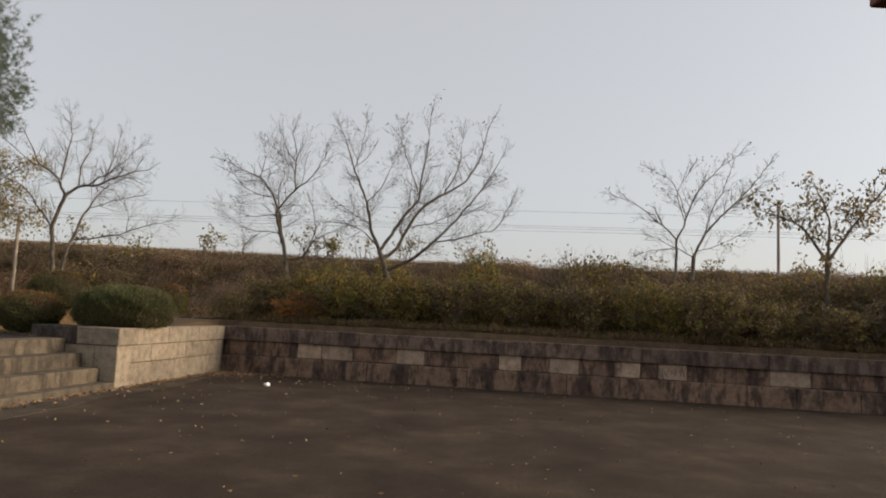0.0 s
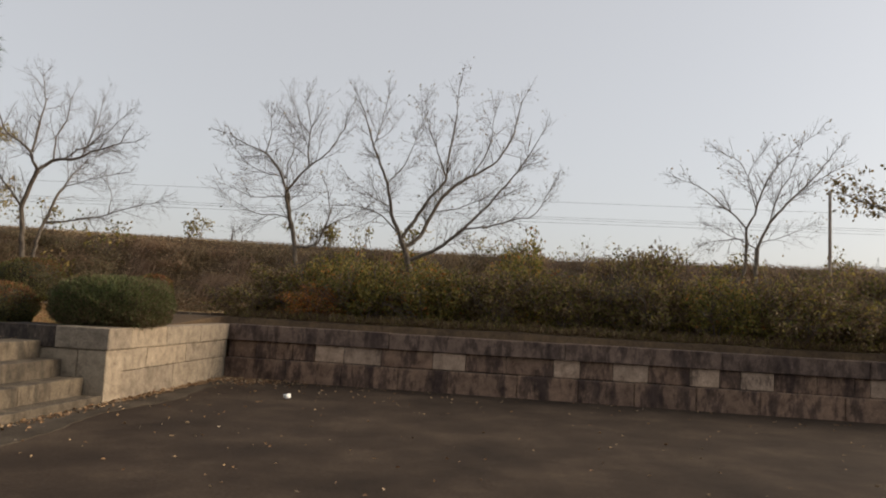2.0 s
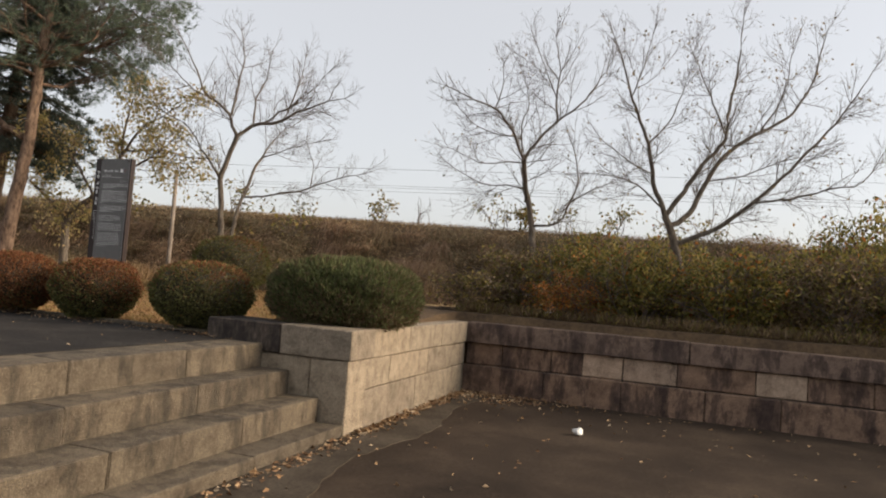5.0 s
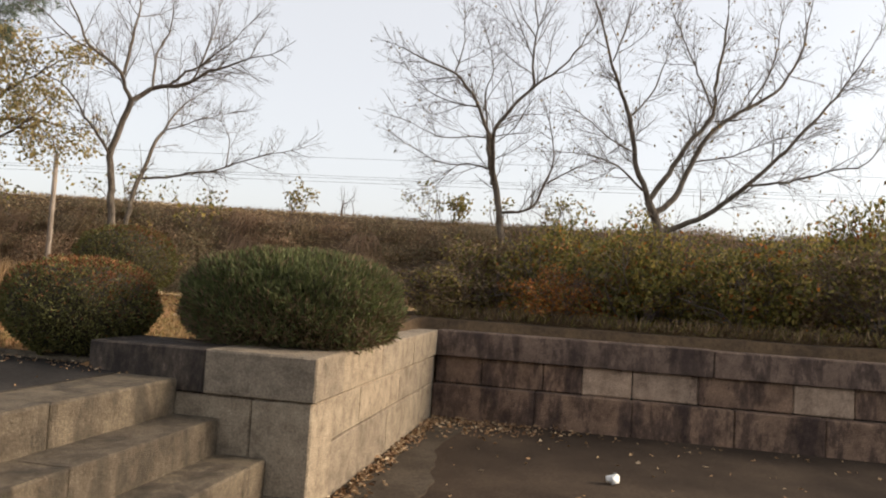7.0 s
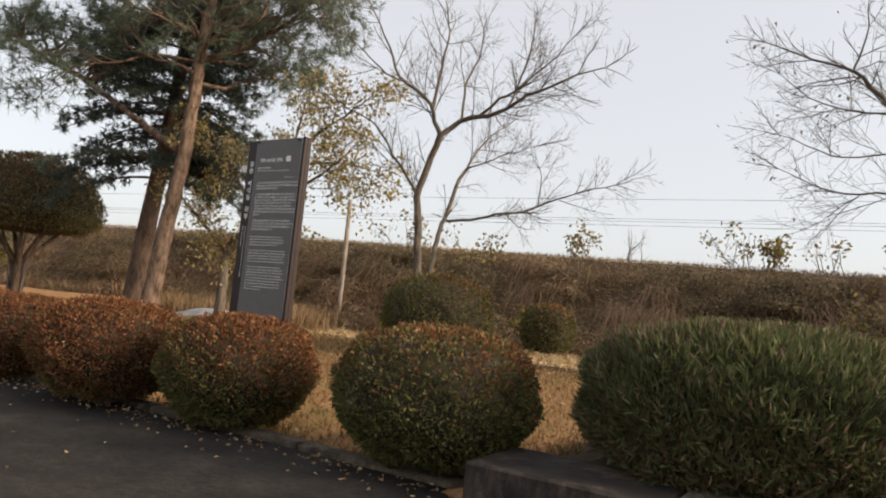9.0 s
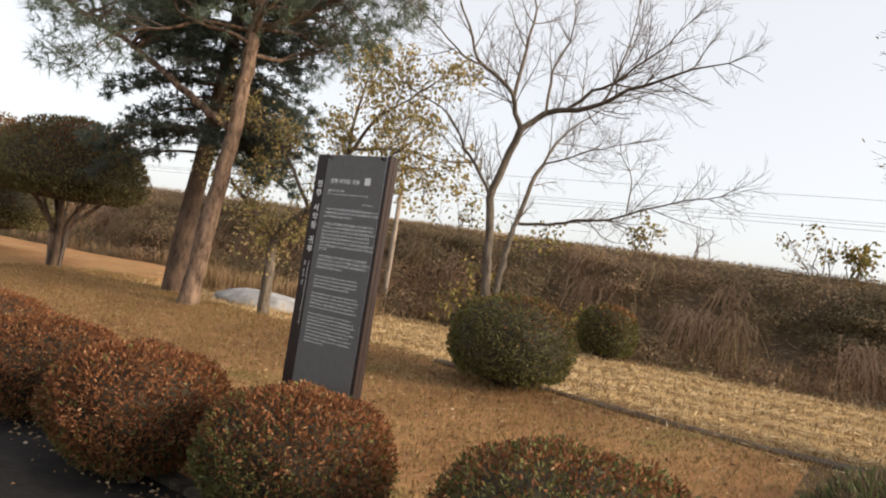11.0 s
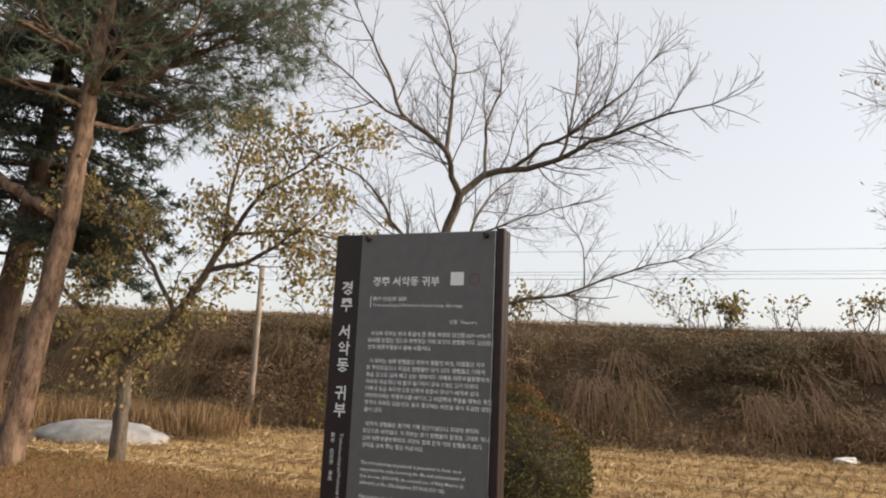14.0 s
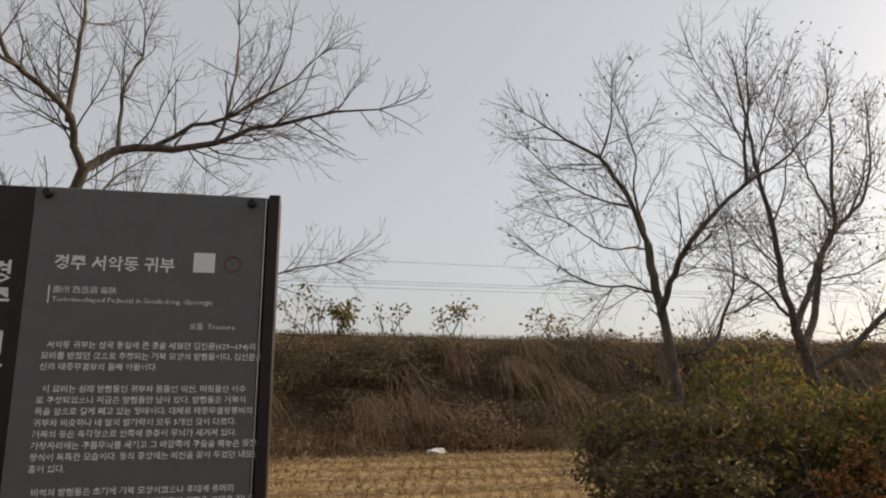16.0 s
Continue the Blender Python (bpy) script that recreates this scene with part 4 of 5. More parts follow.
broad_tree("bare_tree", 43, [
    (((-0.95, 14.5, 0.65), (-1.00, 14.50, 1.56), (-1.12, 14.50, 2.09), (-1.19, 14.50, 2.28), (-1.26, 14.50, 2.44)), 0.085, 0.06),
    (((-1.26, 14.50, 2.44), (-1.44, 14.43, 2.87), (-1.57, 14.37, 3.44), (-1.78, 14.30, 3.95), (-1.90, 14.23, 4.25), (-2.03, 14.17, 4.67), (-2.17, 14.10, 4.96)), 0.045, 0.006),
    (((-1.57, 14.40, 3.45), (-1.31, 14.47, 3.75), (-1.15, 14.53, 4.14), (-1.03, 14.60, 4.54)), 0.016, 0.005),
    (((-1.84, 14.20, 4.10), (-1.72, 14.10, 4.49), (-1.63, 14.00, 4.91)), 0.012, 0.004),
    (((-1.26, 14.50, 2.44), (-1.07, 14.52, 2.73), (-0.78, 14.53, 3.20), (-0.49, 14.55, 3.59), (-0.45, 14.57, 4.05), (-0.36, 14.58, 4.62), (-0.31, 14.60, 5.42)), 0.045, 0.006),
    (((-0.48, 14.60, 3.69), (-0.73, 14.70, 4.35), (-0.99, 14.80, 5.03)), 0.018, 0.005),
    (((-1.22, 14.50, 2.26), (-0.91, 14.59, 2.52), (-0.66, 14.67, 3.05), (-0.40, 14.76, 3.45), (0.05, 14.84, 3.78), (0.51, 14.93, 4.11), (0.79, 15.01, 4.62), (0.98, 15.10, 5.38)), 0.05, 0.007),
    (((0.05, 14.80, 3.77), (0.32, 14.75, 4.33), (0.41, 14.70, 4.98)), 0.018, 0.005),
    (((-1.09, 14.50, 2.05), (-0.57, 14.42, 2.30), (-0.16, 14.33, 2.63), (0.23, 14.25, 3.04), (0.61, 14.17, 3.49), (0.91, 14.08, 3.93), (1.19, 14.00, 4.44)), 0.045, 0.006),
    (((-0.15, 14.30, 2.67), (0.32, 14.20, 2.73), (0.71, 14.10, 2.86), (1.13, 14.00, 2.97), (1.37, 13.90, 3.40)), 0.022, 0.005),
    (((-0.67, 14.60, 2.99), (-0.23, 14.57, 3.08), (0.28, 14.53, 3.31), (0.71, 14.50, 3.42)), 0.014, 0.005),
    (((-1.33, 14.50, 2.57), (-1.66, 14.53, 2.87), (-1.98, 14.57, 2.99), (-2.35, 14.60, 3.02)), 0.02, 0.005),
    (((-1.45, 14.40, 3.00), (-1.82, 14.30, 3.17), (-2.24, 14.20, 3.45)), 0.014, 0.005),
], "large bare tree with a few last leaves", leaves=560, leaf_mat=M_LASTLEAF, leaf_size=0.05)
broad_tree("bare_tree", 44, [
    (((4.0, 12.6, 0.65), (4.07, 12.60, 1.15), (4.17, 12.60, 1.78), (4.33, 12.60, 2.07), (4.35, 12.60, 2.43), (4.35, 12.60, 2.75)), 0.036, 0.026),
    (((4.35, 12.60, 2.75), (4.18, 12.60, 2.93), (3.91, 12.60, 3.14), (3.63, 12.60, 3.36), (3.25, 12.60, 3.49)), 0.017, 0.004),
    (((4.35, 12.60, 2.75), (4.47, 12.58, 2.99), (4.55, 12.57, 3.27), (4.72, 12.55, 3.65), (4.90, 12.53, 3.89), (5.12, 12.52, 4.13), (5.44, 12.50, 4.36)), 0.02, 0.004),
    (((4.52, 12.60, 3.13), (4.46, 12.67, 3.47), (4.29, 12.73, 3.85), (3.96, 12.80, 4.05)), 0.011, 0.004),
    (((4.50, 12.60, 3.09), (4.32, 12.50, 3.61), (4.50, 12.40, 3.97)), 0.01, 0.004),
    (((4.34, 12.60, 2.57), (4.14, 12.65, 2.57), (3.79, 12.70, 2.50)), 0.01, 0.004),
], "thin leaning bare tree behind the wall", leaves=110, leaf_mat=M_LASTLEAF, leaf_size=0.05, reach=0.55)
broad_tree("bare_tree", 47, [
    (((5.0, 13.6, 0.65), (5.02, 13.60, 1.36), (5.03, 13.60, 2.35), (5.04, 13.60, 2.55)), 0.05, 0.045),
    (((5.04, 13.60, 2.55), (5.15, 13.62, 2.76), (5.28, 13.63, 3.02), (5.52, 13.65, 3.30), (5.89, 13.67, 3.68), (6.17, 13.68, 3.98), (6.61, 13.70, 4.53)), 0.032, 0.005),
    (((5.26, 13.60, 3.02), (5.40, 13.57, 3.53), (5.60, 13.53, 3.94), (5.73, 13.50, 4.35)), 0.016, 0.005),
    (((5.91, 13.70, 3.65), (6.19, 13.65, 3.87), (6.57, 13.60, 4.10)), 0.012, 0.004),
    (((5.02, 13.60, 2.55), (4.76, 13.65, 2.69), (4.29, 13.70, 2.90)), 0.014, 0.004),
    (((5.09, 13.60, 2.66), (5.44, 13.50, 2.77), (5.84, 13.40, 2.98)), 0.01, 0.004),
], "slender bare tree with a forked stem behind the shrubs", leaves=60, leaf_mat=M_LASTLEAF, leaf_size=0.05, reach=0.55)
broad_tree("leafy_tree", 45, [
    (((6.85, 12.1, 0.8), (6.8, 12.05, 1.6), (6.79, 12.0, 2.4)), 0.07, 0.05),
    (((6.79, 12.0, 2.4), (6.3, 11.95, 3.0), (5.6, 11.9, 3.25)), 0.035, 0.01),
    (((6.79, 12.0, 2.4), (6.85, 12.05, 3.2), (6.6, 12.0, 3.7)), 0.035, 0.01),
    (((6.79, 12.0, 2.4), (7.3, 11.9, 3.2), (7.9, 11.8, 4.0)), 0.035, 0.01),
], "small tree with sparse olive leaves behind the wall", leaves=1300, leaf_mat=M_LASTLEAF, leaf_size=0.08, reach=0.6)
broad_tree("yellowing_tree", 46, [
    (((-11.12, 14.9, 0.75), (-11.13, 14.9, 1.4), (-11.1, 14.9, 1.93), (-10.62, 14.85, 2.29), (-10.13, 14.8, 3.02), (-9.75, 14.7, 3.47)), 0.095, 0.018),
    (((-11.1, 14.9, 1.85), (-11.5, 14.8, 2.2), (-11.9, 14.7, 2.6)), 0.045, 0.012),
    (((-10.31, 14.82, 2.72), (-9.78, 14.7, 2.82), (-9.25, 14.6, 3.12)), 0.035, 0.01),
    (((-10.15, 14.8, 2.97), (-10.2, 14.9, 3.5), (-10.1, 14.9, 4.0)), 0.032, 0.01),
    (((-10.63, 14.85, 2.27), (-10.84, 14.6, 2.8), (-11.15, 14.4, 3.3)), 0.03, 0.01),
    (((-9.8, 14.7, 3.42), (-9.35, 14.7, 3.7), (-9.05, 14.7, 3.9)), 0.02, 0.008),
    (((-10.1, 14.8, 3.07), (-9.47, 14.9, 3.12), (-8.93, 14.9, 3.02)), 0.022, 0.008),
], "small leaning tree with yellowing leaves", leaves=6800, leaf_mat=M_YELLOW, leaf_size=0.062, reach=0.8, dense=0.8)


def needle_tufts(rng, name, tips, count, per, length, width, mat, parent, scatter, flat=False):
    idx = rng.integers(0, len(tips), count)
    c = np.array([tips[k][0] for k in idx]) + rng.normal(scale=scatter, size=(count, 3))
    d = np.array([tips[k][1] for k in idx])
    c, d = np.repeat(c, per, 0), np.repeat(d, per, 0)
    a = unit(d) * 0.5 + rng.normal(scale=0.7, size=c.shape) + np.array([0, 0, 0.15 if not flat else -0.1])
    v, f = blade_arrays(rng, c, a, length, width)
    return tagged(link_mesh(name, v, f, mat, parent), kind="stuff")


def red_pine():
    rng = np.random.default_rng(51)
    base = np.array([-11.62, 14.1, 0.82])
    t = thing("pine_tree", base, "tall red-barked pine with a forked limb", "tree")
    tubes, twigs, tips = Tubes(), Tubes(), []
    trunk = curve_points(np.array([(-11.64, 14.1, 0.72), (-11.5, 14.1, 1.87), (-11.34, 14.1, 3.09), (-11.31, 14.1, 3.79), (-11.25, 14.1, 4.9), (-11.1, 14.1, 6.4), (-11.2, 14.2, 7.9)]) - base, 0.12, 0.006, rng)
    tubes.add(trunk, np.interp(np.linspace(0, 1, len(trunk)), [0, 0.06, 0.4, 1], [0.155, 0.115, 0.085, 0.03]), 12)
    limb = curve_points(np.array([(-11.36, 14.1, 3.05), (-12.1, 14.05, 3.45), (-13.1, 14.0, 4.0), (-14.2, 13.9, 4.5), (-15.0, 13.8, 4.85)]) - base, 0.12, 0.01, rng)
    tubes.add(limb, np.linspace(0.055, 0.018, len(limb)), 8)
    for line, lo, n, ln in ((trunk, 0.47, 56, 2.35), (limb, 0.45, 22, 1.0)):
        for k in range(n):
            s = rng.uniform(lo, 1.0)
            i = min(len(line) - 2, int(s * (len(line) - 1)))
            a = rng.uniform(0, 6.28)
            h = np.array([math.cos(a), math.sin(a), rng.uniform(0.0, 0.4) if line is trunk else rng.uniform(0.2, 0.9)])
            branch(rng, tubes, twigs, tips, line[i], h, ln * rng.uniform(0.5, 1.1) * (1.25 - 0.6 * s), 0.03, 2, 0.35, 0.8, 0.6)
    tubes.mesh("trunk", M_PINEBARK, t)
    tagged(twigs.mesh("branchwork", M_TWIG, t), kind="stuff")
    needle_tufts(rng, "needles", tips, 8000, 16, 0.14, 0.008, M_NEEDLE, t, 0.07)


def dark_fir():
    rng = np.random.default_rng(52)
    base = np.array([-12.85, 15.0, 0.84])
    t = thing("fir_tree", base, "dark dense fir standing behind the pine", "tree")
    tubes, twigs, tips = Tubes(), Tubes(), []
    trunk = curve_points(np.array([(0, 0, -0.1), (0.1, 0, 1.2), (0.3, 0, 3.0), (0.45, 0, 5.2), (0.5, 0, 8.0)]), 0.15)
    tubes.add(trunk, np.linspace(0.15, 0.04, len(trunk)), 10)
    for k in range(190):
        z = rng.uniform(1.95, 7.8)
        i = min(len(trunk) - 2, int(np.searchsorted(trunk[:, 2], z)))
        a = rng.uniform(0, 6.28)
        ln = (1.5 - 0.12 * (z - 1.75)) * rng.uniform(0.75, 1.1)
        pts = [trunk[i] + np.array([math.cos(a) * ln * s, math.sin(a) * ln * s, -0.35 * ln * s * s + 0.1 * s]) for s in np.linspace(0, 1, 8)]
        tubes.add(pts, np.linspace(0.022, 0.006, 8), 4)
        for s in range(2, 8):
            for g in (-1, 1):
                d = np.array([math.cos(a + g * 0.9), math.sin(a + g * 0.9), -0.15])
                e = pts[s] + d * 0.38 * (1.15 - s / 9)
                twigs.add([pts[s], (np.array(pts[s]) + e) / 2, e], [0.006, 0.005, 0.003], 3)
                for q in np.linspace(0.15, 1, 5):
                    tips.append((np.array(pts[s]) * (1 - q) + e * q, d))
    tubes.mesh("trunk", M_DARKBARK, t)
    tagged(twigs.mesh("branchwork", M_TWIG, t), kind="stuff")
    needle_tufts(rng, "needles", tips, 24000, 9, 0.09, 0.014, M_FIR, t, 0.03, True)


def topiary(place, rx, h, low, seed):
    rng = np.random.default_rng(seed)
    t = clipped_bush(place, rx, rx * 0.9, h, seed, 0.02, "umbrella-shaped clipped evergreen on bare stems", 22000, 2.1, 0.055, M_TOPIARY, 0.3, "topiary_tree", low, "tree", dome=0.35)
    tubes = Tubes()
    tubes.add(curve_points([(0, 0, -0.05), (0.03, 0, 0.3), (0.02, 0, 0.6)], 0.1), np.linspace(0.11, 0.09, 6 + 1)[:len(curve_points([(0, 0, -0.05), (0.03, 0, 0.3), (0.02, 0, 0.6)], 0.1))], 8)
    for k in range(7):
        a = k * 0.9 + rng.uniform(-0.2, 0.2)
        pts = curve_points([(0.02, 0, 0.5), (0.25 * math.cos(a), 0.25 * math.sin(a), 0.85), (0.6 * rx * math.cos(a), 0.6 * rx * math.sin(a), low + 0.3)], 0.1)
        tubes.add(pts, np.linspace(0.05, 0.022, len(pts)), 6)
    tubes.mesh("trunk", M_DARKBARK, t)


red_pine()
dark_fir()
topiary((-15.65, 15.2, 0.84), 1.22, 2.44, 1.08, 61)
topiary((-19.0, 15.9, 0.84), 1.45, 2.6, 0.35, 62)


# ---- sign ----
LETTERS = []


def lettering(name, body, size, x, z, parent, depth=-0.0865, align="LEFT", vertical=False, pitch=0.0, bold=0.0):
    """White writing in the built-in font; turned to meshes all at once by set_letters()."""
    c = bpy.data.curves.new(name, "FONT")
    c.body, c.size, c.align_x = body, size, align
    c.resolution_u, c.offset = 1, bold * size
    if pitch:
        c.space_line = pitch / size
    LETTERS.append((name, new("draft", c), parent, pose(x, depth, z, 90, 90 if vertical else 0, 0)))


def set_letters():
    bpy.context.view_layer.update()
    graph = bpy.context.evaluated_depsgraph_get()
    made = [(name, tmp, bpy.data.meshes.new_from_object(tmp.evaluated_get(graph)), parent, m) for name, tmp, parent, m in LETTERS]
    for name, tmp, me, parent, m in made:
        bpy.data.objects.remove(tmp)
        me.materials.append(M_WHITE)
        ob = new(name, me)
        ob.parent = parent
        ob.matrix_local = m


SIGN_W, SIGN_H, SIGN_Z = 0.471, 1.545, 0.67


def heritage_sign():
    s = thing("information_sign", (-7.373, 10.552, SIGN_Z), "tall dark brown and grey heritage information sign with white lettering", "sign", turn=TURNED)
    part("post_board", box_bm(0, SIGN_W, -0.045, -0.012, -0.15, SIGN_H, 0.003), M_SIGNBROWN, s, "dark brown steel backing board")
    panel = part("panel", box_bm(0.085, 0.446, -0.062, -0.0475, 0.02, SIGN_H - 0.004, 0.002), M_SIGNGREY, s, "matt grey text panel")
    part("panel_edge", box_bm(0.4465, 0.4485, -0.064, -0.0455, 0.02, SIGN_H - 0.004), M_ALU, s, "pale aluminium edge")
    part("side_fin", box_bm(0.452, 0.4715, -0.068, -0.0455, -0.1, SIGN_H, 0.002), M_SIGNBROWN, s)
    for bx in (0.105, 0.424):
        bm = bmesh.new()
        bmesh.ops.create_cone(bm, cap_ends=True, segments=14, radius1=0.0075, radius2=0.006, depth=0.012)
        bmesh.ops.rotate(bm, verts=bm.verts, matrix=Euler((radians(90), 0, 0)).to_matrix())
        bmesh.ops.translate(bm, verts=bm.verts, vec=(bx, -0.068, SIGN_H - 0.016))
        part("bolt", bm, M_SIGNBROWN, s, "dark round bolt head")
    front = -0.0625
    y = lambda z: z - SIGN_Z
    lettering("title", "경주 서악동 귀부", 0.0262, 0.124, y(2.078), panel, front, bold=0.018)
    lettering("side_title", "경\n주", 0.039, 0.025, y(2.058), s, -0.0458, pitch=0.0425, bold=0.02)
    lettering("side_title", "서\n악\n동", 0.039, 0.025, y(1.945), s, -0.0458, pitch=0.0425, bold=0.02)
    lettering("side_title", "귀\n부", 0.039, 0.025, y(1.790), s, -0.0458, pitch=0.0425, bold=0.02)
    lettering("side_caption", "Tortoise-shaped Pedestal in Seoak-dong, Gyeongju", 0.0145, 0.048, y(1.705), s, -0.0458, vertical=True)
    lettering("side_hanja", "\n".join("慶州 西岳洞 龜趺"), 0.0125, 0.022, y(1.695), s, -0.0458, pitch=0.0132)
    part("caption_bar", box_bm(0.1205, 0.1225, front - 0.0006, front, y(2.022), y(2.050)), M_WHITE, s)
    lettering("hanja", "慶州 西岳洞 龜趺", 0.0125, 0.127, y(2.039), panel, front)
    lettering("caption", "Tortoise-shaped Pedestal in Seoak-dong, Gyeongju", 0.0118, 0.127, y(2.024), panel, front)
    lettering("grade", "보물  Treasure", 0.0118, 0.408, y(1.984), panel, front, "RIGHT")
    lines = ["  서악동 귀부는 삼국 통일에 큰 공을 세웠던 김인문(629~694)의", "묘비를 받쳤던 것으로 추정되는 거북 모양의 받침돌이다. 김인문은", "신라 태종무열왕의 둘째 아들이다.", "",
             "  이 묘비는 원래 받침돌인 귀부와 몸돌인 비신, 머릿돌인 이수", "로 구성되었으나 지금은 받침돌만 남아 있다. 받침돌은 거북이", "목을 앞으로 길게 빼고 있는 형태이다. 대체로 태종무열왕릉비의", "귀부와 비슷하나 네 발의 발가락이 모두 5개인 것이 다르다.", "거북의 등은 육각형으로 안쪽에 층층이 무늬가 새겨져 있다.", "가장자리에는 구름무늬를 새기고 그 바깥쪽에 구슬을 꿰놓은 듯한", "장식이 독특한 모습이다. 등의 중앙에는 비신을 꽂아 두었던 네모난", "홈이 있다.", "",
             "  비석의 받침돌은 초기에 거북 모양이었으나 후대에 용머리", "모양으로 바뀌었다. 이 귀부는 초기 받침돌의 원형을 그대로 지니고", "있어 태종무열왕릉비의 귀부와 함께 한국 석비 받침돌의 초기", "양식을 보여 주는 좋은 자료이다."]
    lettering("text_block", "\n".join(lines), 0.0124, 0.120, y(1.952), panel, front, pitch=0.0170, bold=0.012)
    english = ["The tortoise-shaped pedestal is presumed to have once", "supported the stele honoring the life and achievements of", "Kim In-mun (629-694), the second son of King Muyeol (r.", "654-661) of the Silla kingdom (57 BCE-935 CE).", "",
               "Kim In-mun played a vital role in helping his father and older", "brother, King Munmu (r. 661-681), unite the Korean Peninsula", "under Silla rule by conquering the neighboring Goguryeo (37", "BCE-668 CE) and Baekje (18 BCE-660 CE) kingdoms. This", "resulted in what is known as the Unified Silla period (668-935).", "",
               "This is one of the earliest examples of a tortoise-shaped", "pedestal in Korea, together with the nearly identical stele of", "King Muyeol (National Treasure No. 25). Initially influenced by", "Tang China (618-907), such pedestals in Korea would later", "come to resemble dragons rather than tortoises. This pedestal", "features elaborate engraved designs such as beads, clouds,", "lines, and a hexagonal tortoise shell pattern. In the center of", "the back is a raised rectangular groove into which the stele", "would have been inserted."]
    lettering("text_block", "\n".join(english), 0.0116, 0.120, y(1.952) - 17 * 0.0170 - 0.024, panel, front, pitch=0.0158, bold=0.012)
    part("blank_square", box_bm(0.336, 0.370, front - 0.0006, front, y(2.077), y(2.110)), M_WHITE, s, "pale square mark")
    ring = bmesh.new()
    bmesh.ops.create_circle(ring, segments=28, radius=0.014)
    inner = bmesh.ops.extrude_edge_only(ring, edges=ring.edges[:])
    for vert in [g for g in inner["geom"] if isinstance(g, bmesh.types.BMVert)]:
        vert.co *= 0.84
    bmesh.ops.rotate(ring, verts=ring.verts, matrix=Euler((radians(90), 0, 0)).to_matrix())
    bmesh.ops.translate(ring, verts=ring.verts, vec=(0.398, front - 0.0006, y(2.093)))
    part("red_ring", ring, M_REDMARK, s, "faded red prohibition ring")
    return s


heritage_sign()
set_letters()

# ---- small things ----
def edging():
    e = thing("edging", (0, 0, 0), "low weathered concrete edging between lawn and field", "kerb", kind="structure")
    rng = random.Random(8)
    u = -4.6
    while u < 0.3:
        a, b = W(u, field_edge(u) + 0.02), W(u + 1.0, field_edge(u + 1.0) + 0.02)
        d = b - a
        bm = box_bm(0, d.length - 0.008, -0.07, 0.07, -0.28, 0.03, 0.016, rng, 0.005)
        o = part("edging_block", bm, M_CONCRETE, e)
        o.matrix_local = pose(a.x, a.y, 0.9, 0, 0, math.degrees(math.atan2(d.y, d.x)))
        u += 1.0


edging()


def asphalt_kerb():
    e = new("terrace_kerb")
    e.matrix_world = pose(OX, OY, 0, 0, 0, TURNED)
    tagged(e, "flush weathered kerb along the terrace asphalt", "kerb", kind="structure")
    rng = random.Random(9)
    u = -1.34
    while u > -15:
        w = rng.uniform(0.8, 1.1)
        part("kerb_stone", box_bm(u - w + 0.006, u, 0.165, 0.27, 0.4, 0.668, 0.01, rng, 0.003), M_STEP, e)
        u -= w


asphalt_kerb()


def eave_corner():
    """The tiled corner of the roof that hangs over the edge of the plaza, on its post."""
    t = thing("roof_eave", (2.71, 3.97, 0.0), "dark tiled roof corner on a timber post", "roof")
    part("post", box_bm(1.2, 1.4, -0.5, -0.3, -0.05, 3.25, 0.01), M_TIMBER, t)
    part("beam", box_bm(0.35, 6.0, -0.48, -0.32, 3.1, 3.26, 0.01), M_TIMBER, t)
    part("roof_deck", box_bm(-0.05, 6.2, -4.0, 0.25, 3.26, 3.36, 0.01), M_TIMBER, t)
    for k in range(22):
        bm = bmesh.new()
        bmesh.ops.create_cone(bm, cap_ends=True, segments=12, radius1=0.07, radius2=0.07, depth=4.3)
        bmesh.ops.rotate(bm, verts=bm.verts, matrix=Euler((radians(90), 0, 0)).to_matrix())
        bmesh.ops.translate(bm, verts=bm.verts, vec=(0.02 + 0.28 * k, -1.85, 3.40))
        part("roof_tile", bm, M_TILE, t)


eave_corner()


def fallen_leaves(name, seed, n, place_of, size, label):
    rng = np.random.default_rng(seed)
    c = np.array([place_of(rng) for k in range(n)])
    d = rng.normal(size=(n, 3)) * np.array([1, 1, 0.15])
    v, f = leaf_arrays(rng, c, d, size, size * 0.6, 0.3)
    return tagged(link_mesh(name, v, f, M_FALLEN), label, "leaves", kind="stuff")


def on_plaza(rng):
    p = W(0.1 + 9 * rng.uniform() ** 1.5, 2.9 - 8 * rng.uniform() ** 1.6)
    return p.x, p.y, 0.008


def at_wall_foot(rng):
    k = rng.uniform()
    if k < 0.45:
        p = W(abs(rng.normal(scale=0.05)) + 0.03, rng.uniform(0.1, 2.9))
    elif k < 0.8:
        p = W(abs(rng.normal(scale=0.55)) + 0.1, 2.93 - abs(rng.normal(scale=0.28)))
    else:
        p = W(0.03 + abs(rng.normal(scale=0.09)), 0.1 - abs(rng.normal(scale=2.2)))
    return p.x, p.y, 0.008 + rng.uniform(0, 0.02)


fallen_leaves("plaza_leaves", 71, 380, on_plaza, 0.038, "scattered dry leaves on the plaza")
fallen_leaves("leaf_drift", 72, 1300, at_wall_foot, 0.043, "dry leaves drifted against the wall foot")


def on_terrace(rng):
    if rng.uniform() < 0.88:
        p = W(-1.0 - rng.uniform() * 7, 0.14 - abs(rng.normal(scale=0.13)))
    else:
        p = W(-1.0 - rng.uniform() * 6, 0.1 - rng.uniform() * 3.5)
    return p.x, p.y, 0.648 + rng.uniform(0, 0.008)


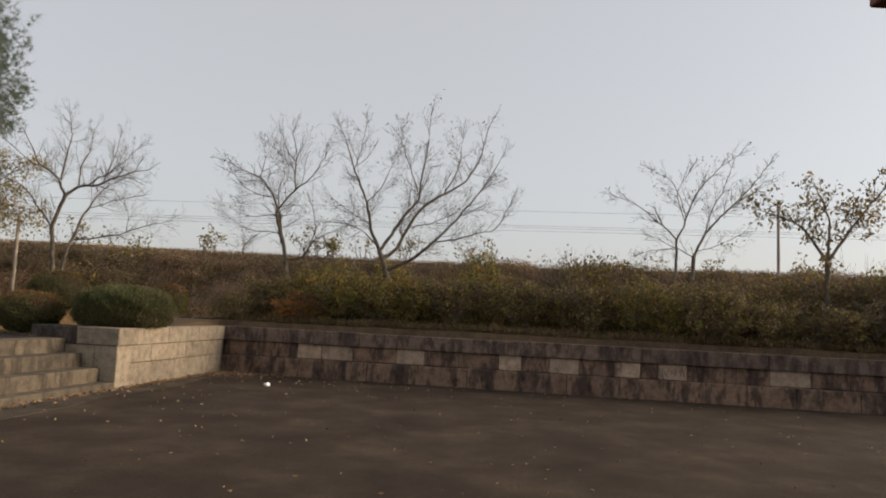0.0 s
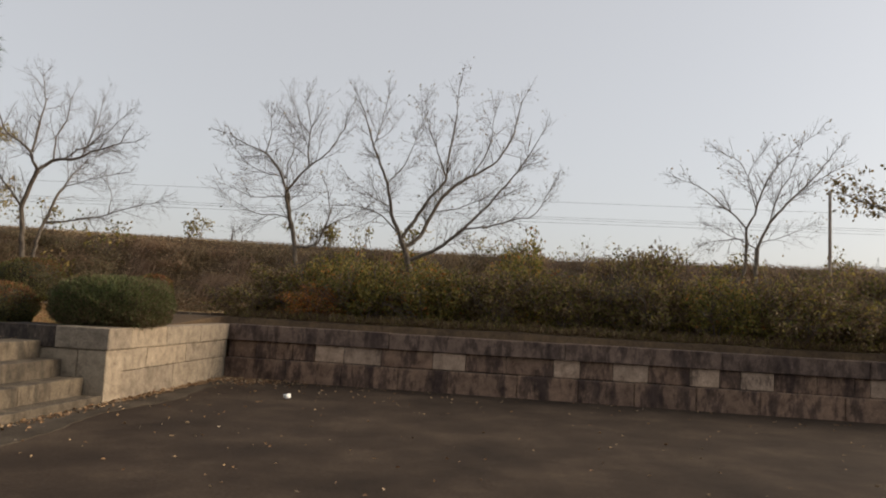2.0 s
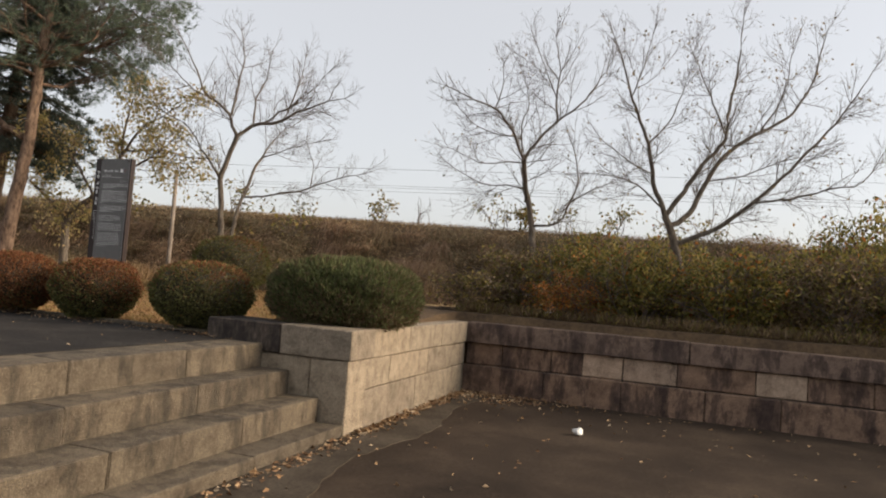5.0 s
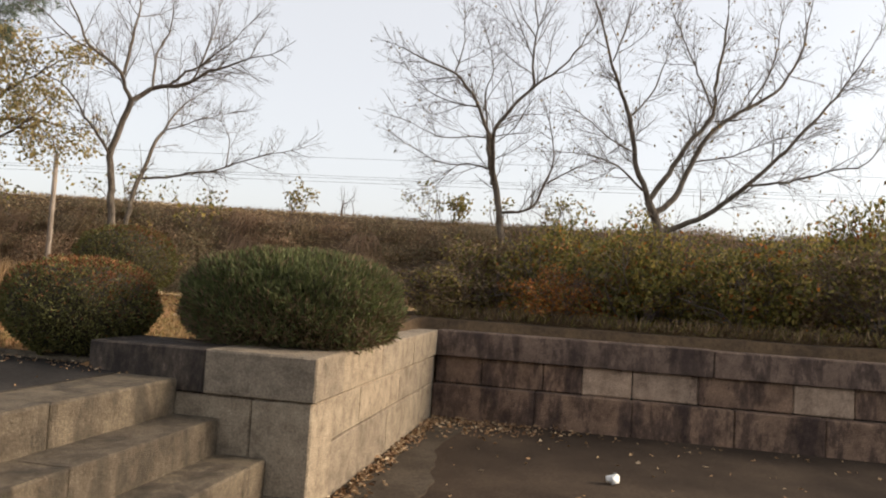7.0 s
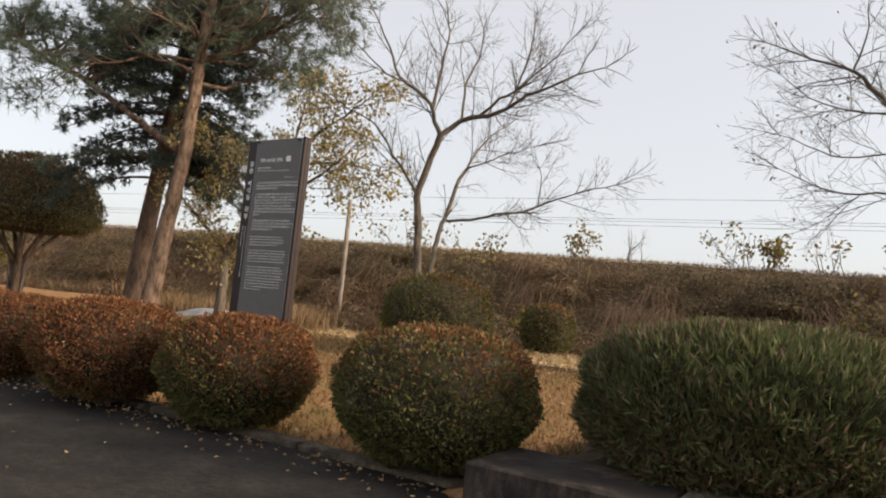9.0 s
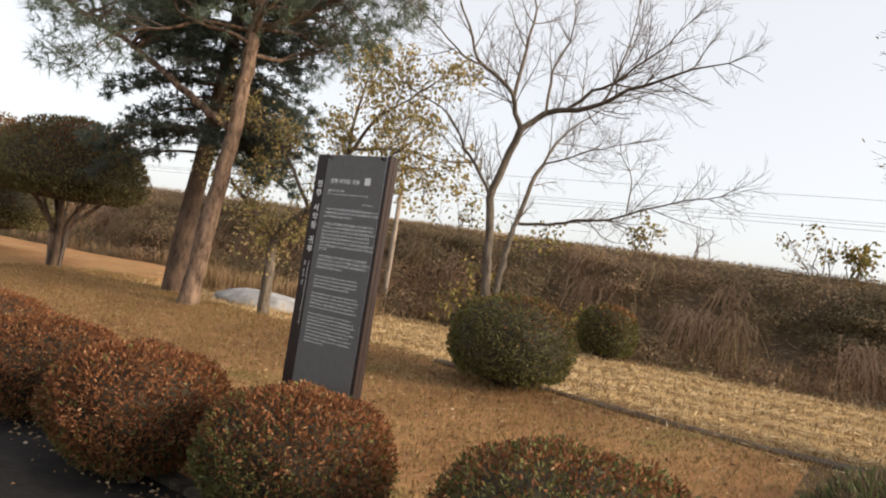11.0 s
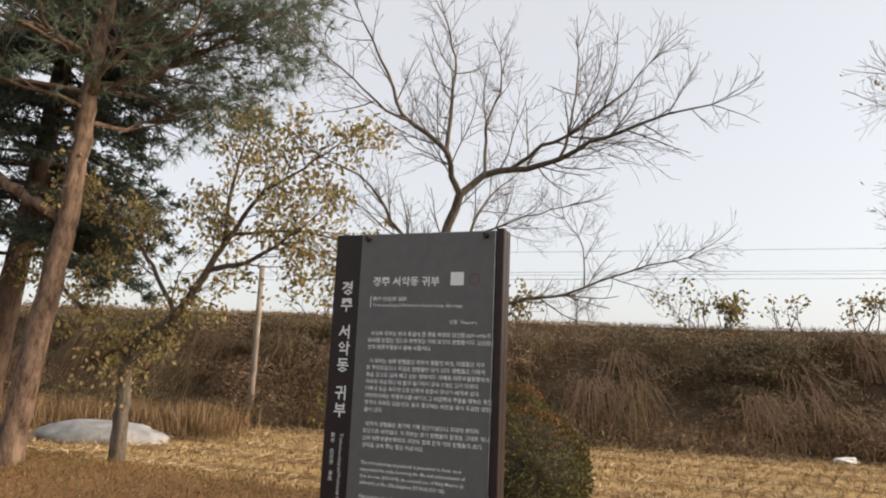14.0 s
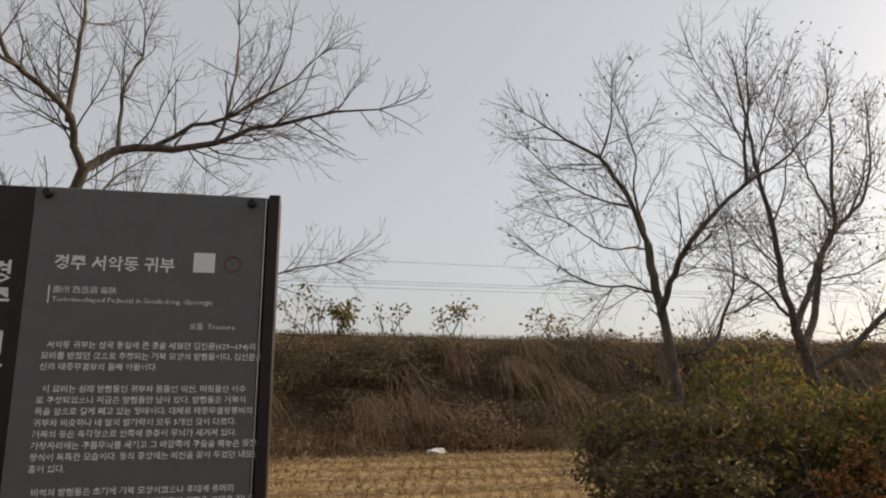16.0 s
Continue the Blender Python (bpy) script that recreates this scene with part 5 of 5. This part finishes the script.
fallen_leaves("terrace_leaves", 73, 900, on_terrace, 0.022, "dry leaves and litter along the terrace edge")
fallen_leaves("lawn_leaves", 73, 3800, on_lawn, 0.045, "fallen brown leaves on the lawn")


def crumpled_cup():
    bm = bmesh.new()
    bmesh.ops.create_cone(bm, cap_ends=True, cap_tris=False, segments=20, radius1=0.022, radius2=0.032, depth=0.07)
    bmesh.ops.subdivide_edges(bm, edges=bm.edges[:], cuts=2, use_grid_fill=True)
    for vert in bm.verts:
        vert.co += Vector((noise.noise(vert.co * 40), noise.noise(vert.co * 40 + Vector((3, 0, 0))), noise.noise(vert.co * 40 + Vector((0, 5, 0))))) * 0.016
    for f in bm.faces:
        f.smooth = True
    me = bpy.data.meshes.new("paper_cup")
    bm.to_mesh(me)
    bm.free()
    me.materials.append(M_PAPER)
    ob = new("paper_cup", me)
    ob.matrix_world = pose(-2.461, 10.43, 0.032, 80, 0, 60)
    tagged(ob, "crumpled white paper cup lying on the plaza", "litter")


crumpled_cup()


def field_litter():
    bm = bmesh.new()
    bmesh.ops.create_icosphere(bm, subdivisions=3, radius=0.11)
    for vert in bm.verts:
        k = 1 + 0.5 * noise.noise(vert.co * 14)
        vert.co = Vector((vert.co.x * 1.7 * k, vert.co.y * k, vert.co.z * 0.55 * k))
    me = bpy.data.meshes.new("plastic_scrap")
    bm.to_mesh(me)
    bm.free()
    me.materials.append(M_PAPER)
    ob = new("plastic_scrap", me)
    ob.matrix_world = pose(-2.75, 20.85, terrain(-2.75, 20.85) + 0.05, 0, 0, 15)
    tagged(ob, "crumpled white plastic scrap at the field's far edge", "litter")


field_litter()


def pole(place, h, r, label):
    t = thing("utility_pole", place, label, "pole")
    tb = Tubes()
    tb.add([(0, 0, -0.2), (0.01, 0, h * 0.5), (0.0, 0, h), (0, 0, h + 0.001)], [r, r * 0.9, r * 0.8, 0.001], 10)
    tb.mesh("shaft", M_WOOD, t)


pole((-12.75, 20.8, terrain(-12.75, 20.8) - 0.1), 3.75 - terrain(-12.75, 20.8), 0.06, "slim weathered wooden pole in the field")
pole((8.15, 16.5, 0.6), 3.65, 0.04, "slim grey pole among the shrubs")


def cables():
    t = thing("overhead_line", (0, 31, 0.2), "thin black overhead cables strung beyond the embankment", "power line")
    xs = np.linspace(-60, 60, 40)
    for z, y in ((4.85, 0), (5.02, 0.2), (5.14, 0.4), (5.75, 0.0)):
        tb = Tubes()
        tb.add(np.stack([xs, np.full(40, y), z + xs * 0.02 + 0.3 * ((xs / 60) ** 2 - 0.2)], 1), np.full(40, 0.005), 4)
        tb.mesh("cable", M_WIRE, t)
    for x in (-60, 60):
        tb = Tubes()
        tb.add([(x, 0.2, -0.4), (x, 0.2, 4), (x, 0.2, 8.2)], [0.15, 0.13, 0.1], 8)
        tb.mesh("pole", M_CONCRETE, t)


cables()


def straw_mound():
    bm = bmesh.new()
    bmesh.ops.create_uvsphere(bm, u_segments=40, v_segments=20, radius=1.0)
    for vert in bm.verts:
        n = noise.noise(vert.co * 2.5) * 0.12 + noise.noise(vert.co * 7) * 0.03
        vert.co = Vector((vert.co.x * 0.95 * (1 + n), vert.co.y * 0.55 * (1 + n), vert.co.z * 0.25 * (1 + n)))
    for f in bm.faces:
        f.smooth = True
    me = bpy.data.meshes.new("covered_mound")
    bm.to_mesh(me)
    bm.free()
    me.materials.append(M_TARP)
    ob = new("covered_mound", me)
    ob.matrix_world = pose(-13.4, 17.6, 0.70, 0, 0, 10)
    tagged(ob, "low mound under a grey-white sheet at the field edge", "mound")


straw_mound()


def field_plate():
    t = thing("field_marker", (-10.65, 20.45, 0.62), "small white marker plate on a short stake", "marker")
    part("stake", box_bm(-0.012, 0.012, 0.003, 0.02, -0.05, 0.5), M_WOOD, t)
    part("plate", box_bm(-0.09, 0.09, -0.004, 0.0025, 0.42, 0.55, 0.001), M_PAPER, t)


field_plate()
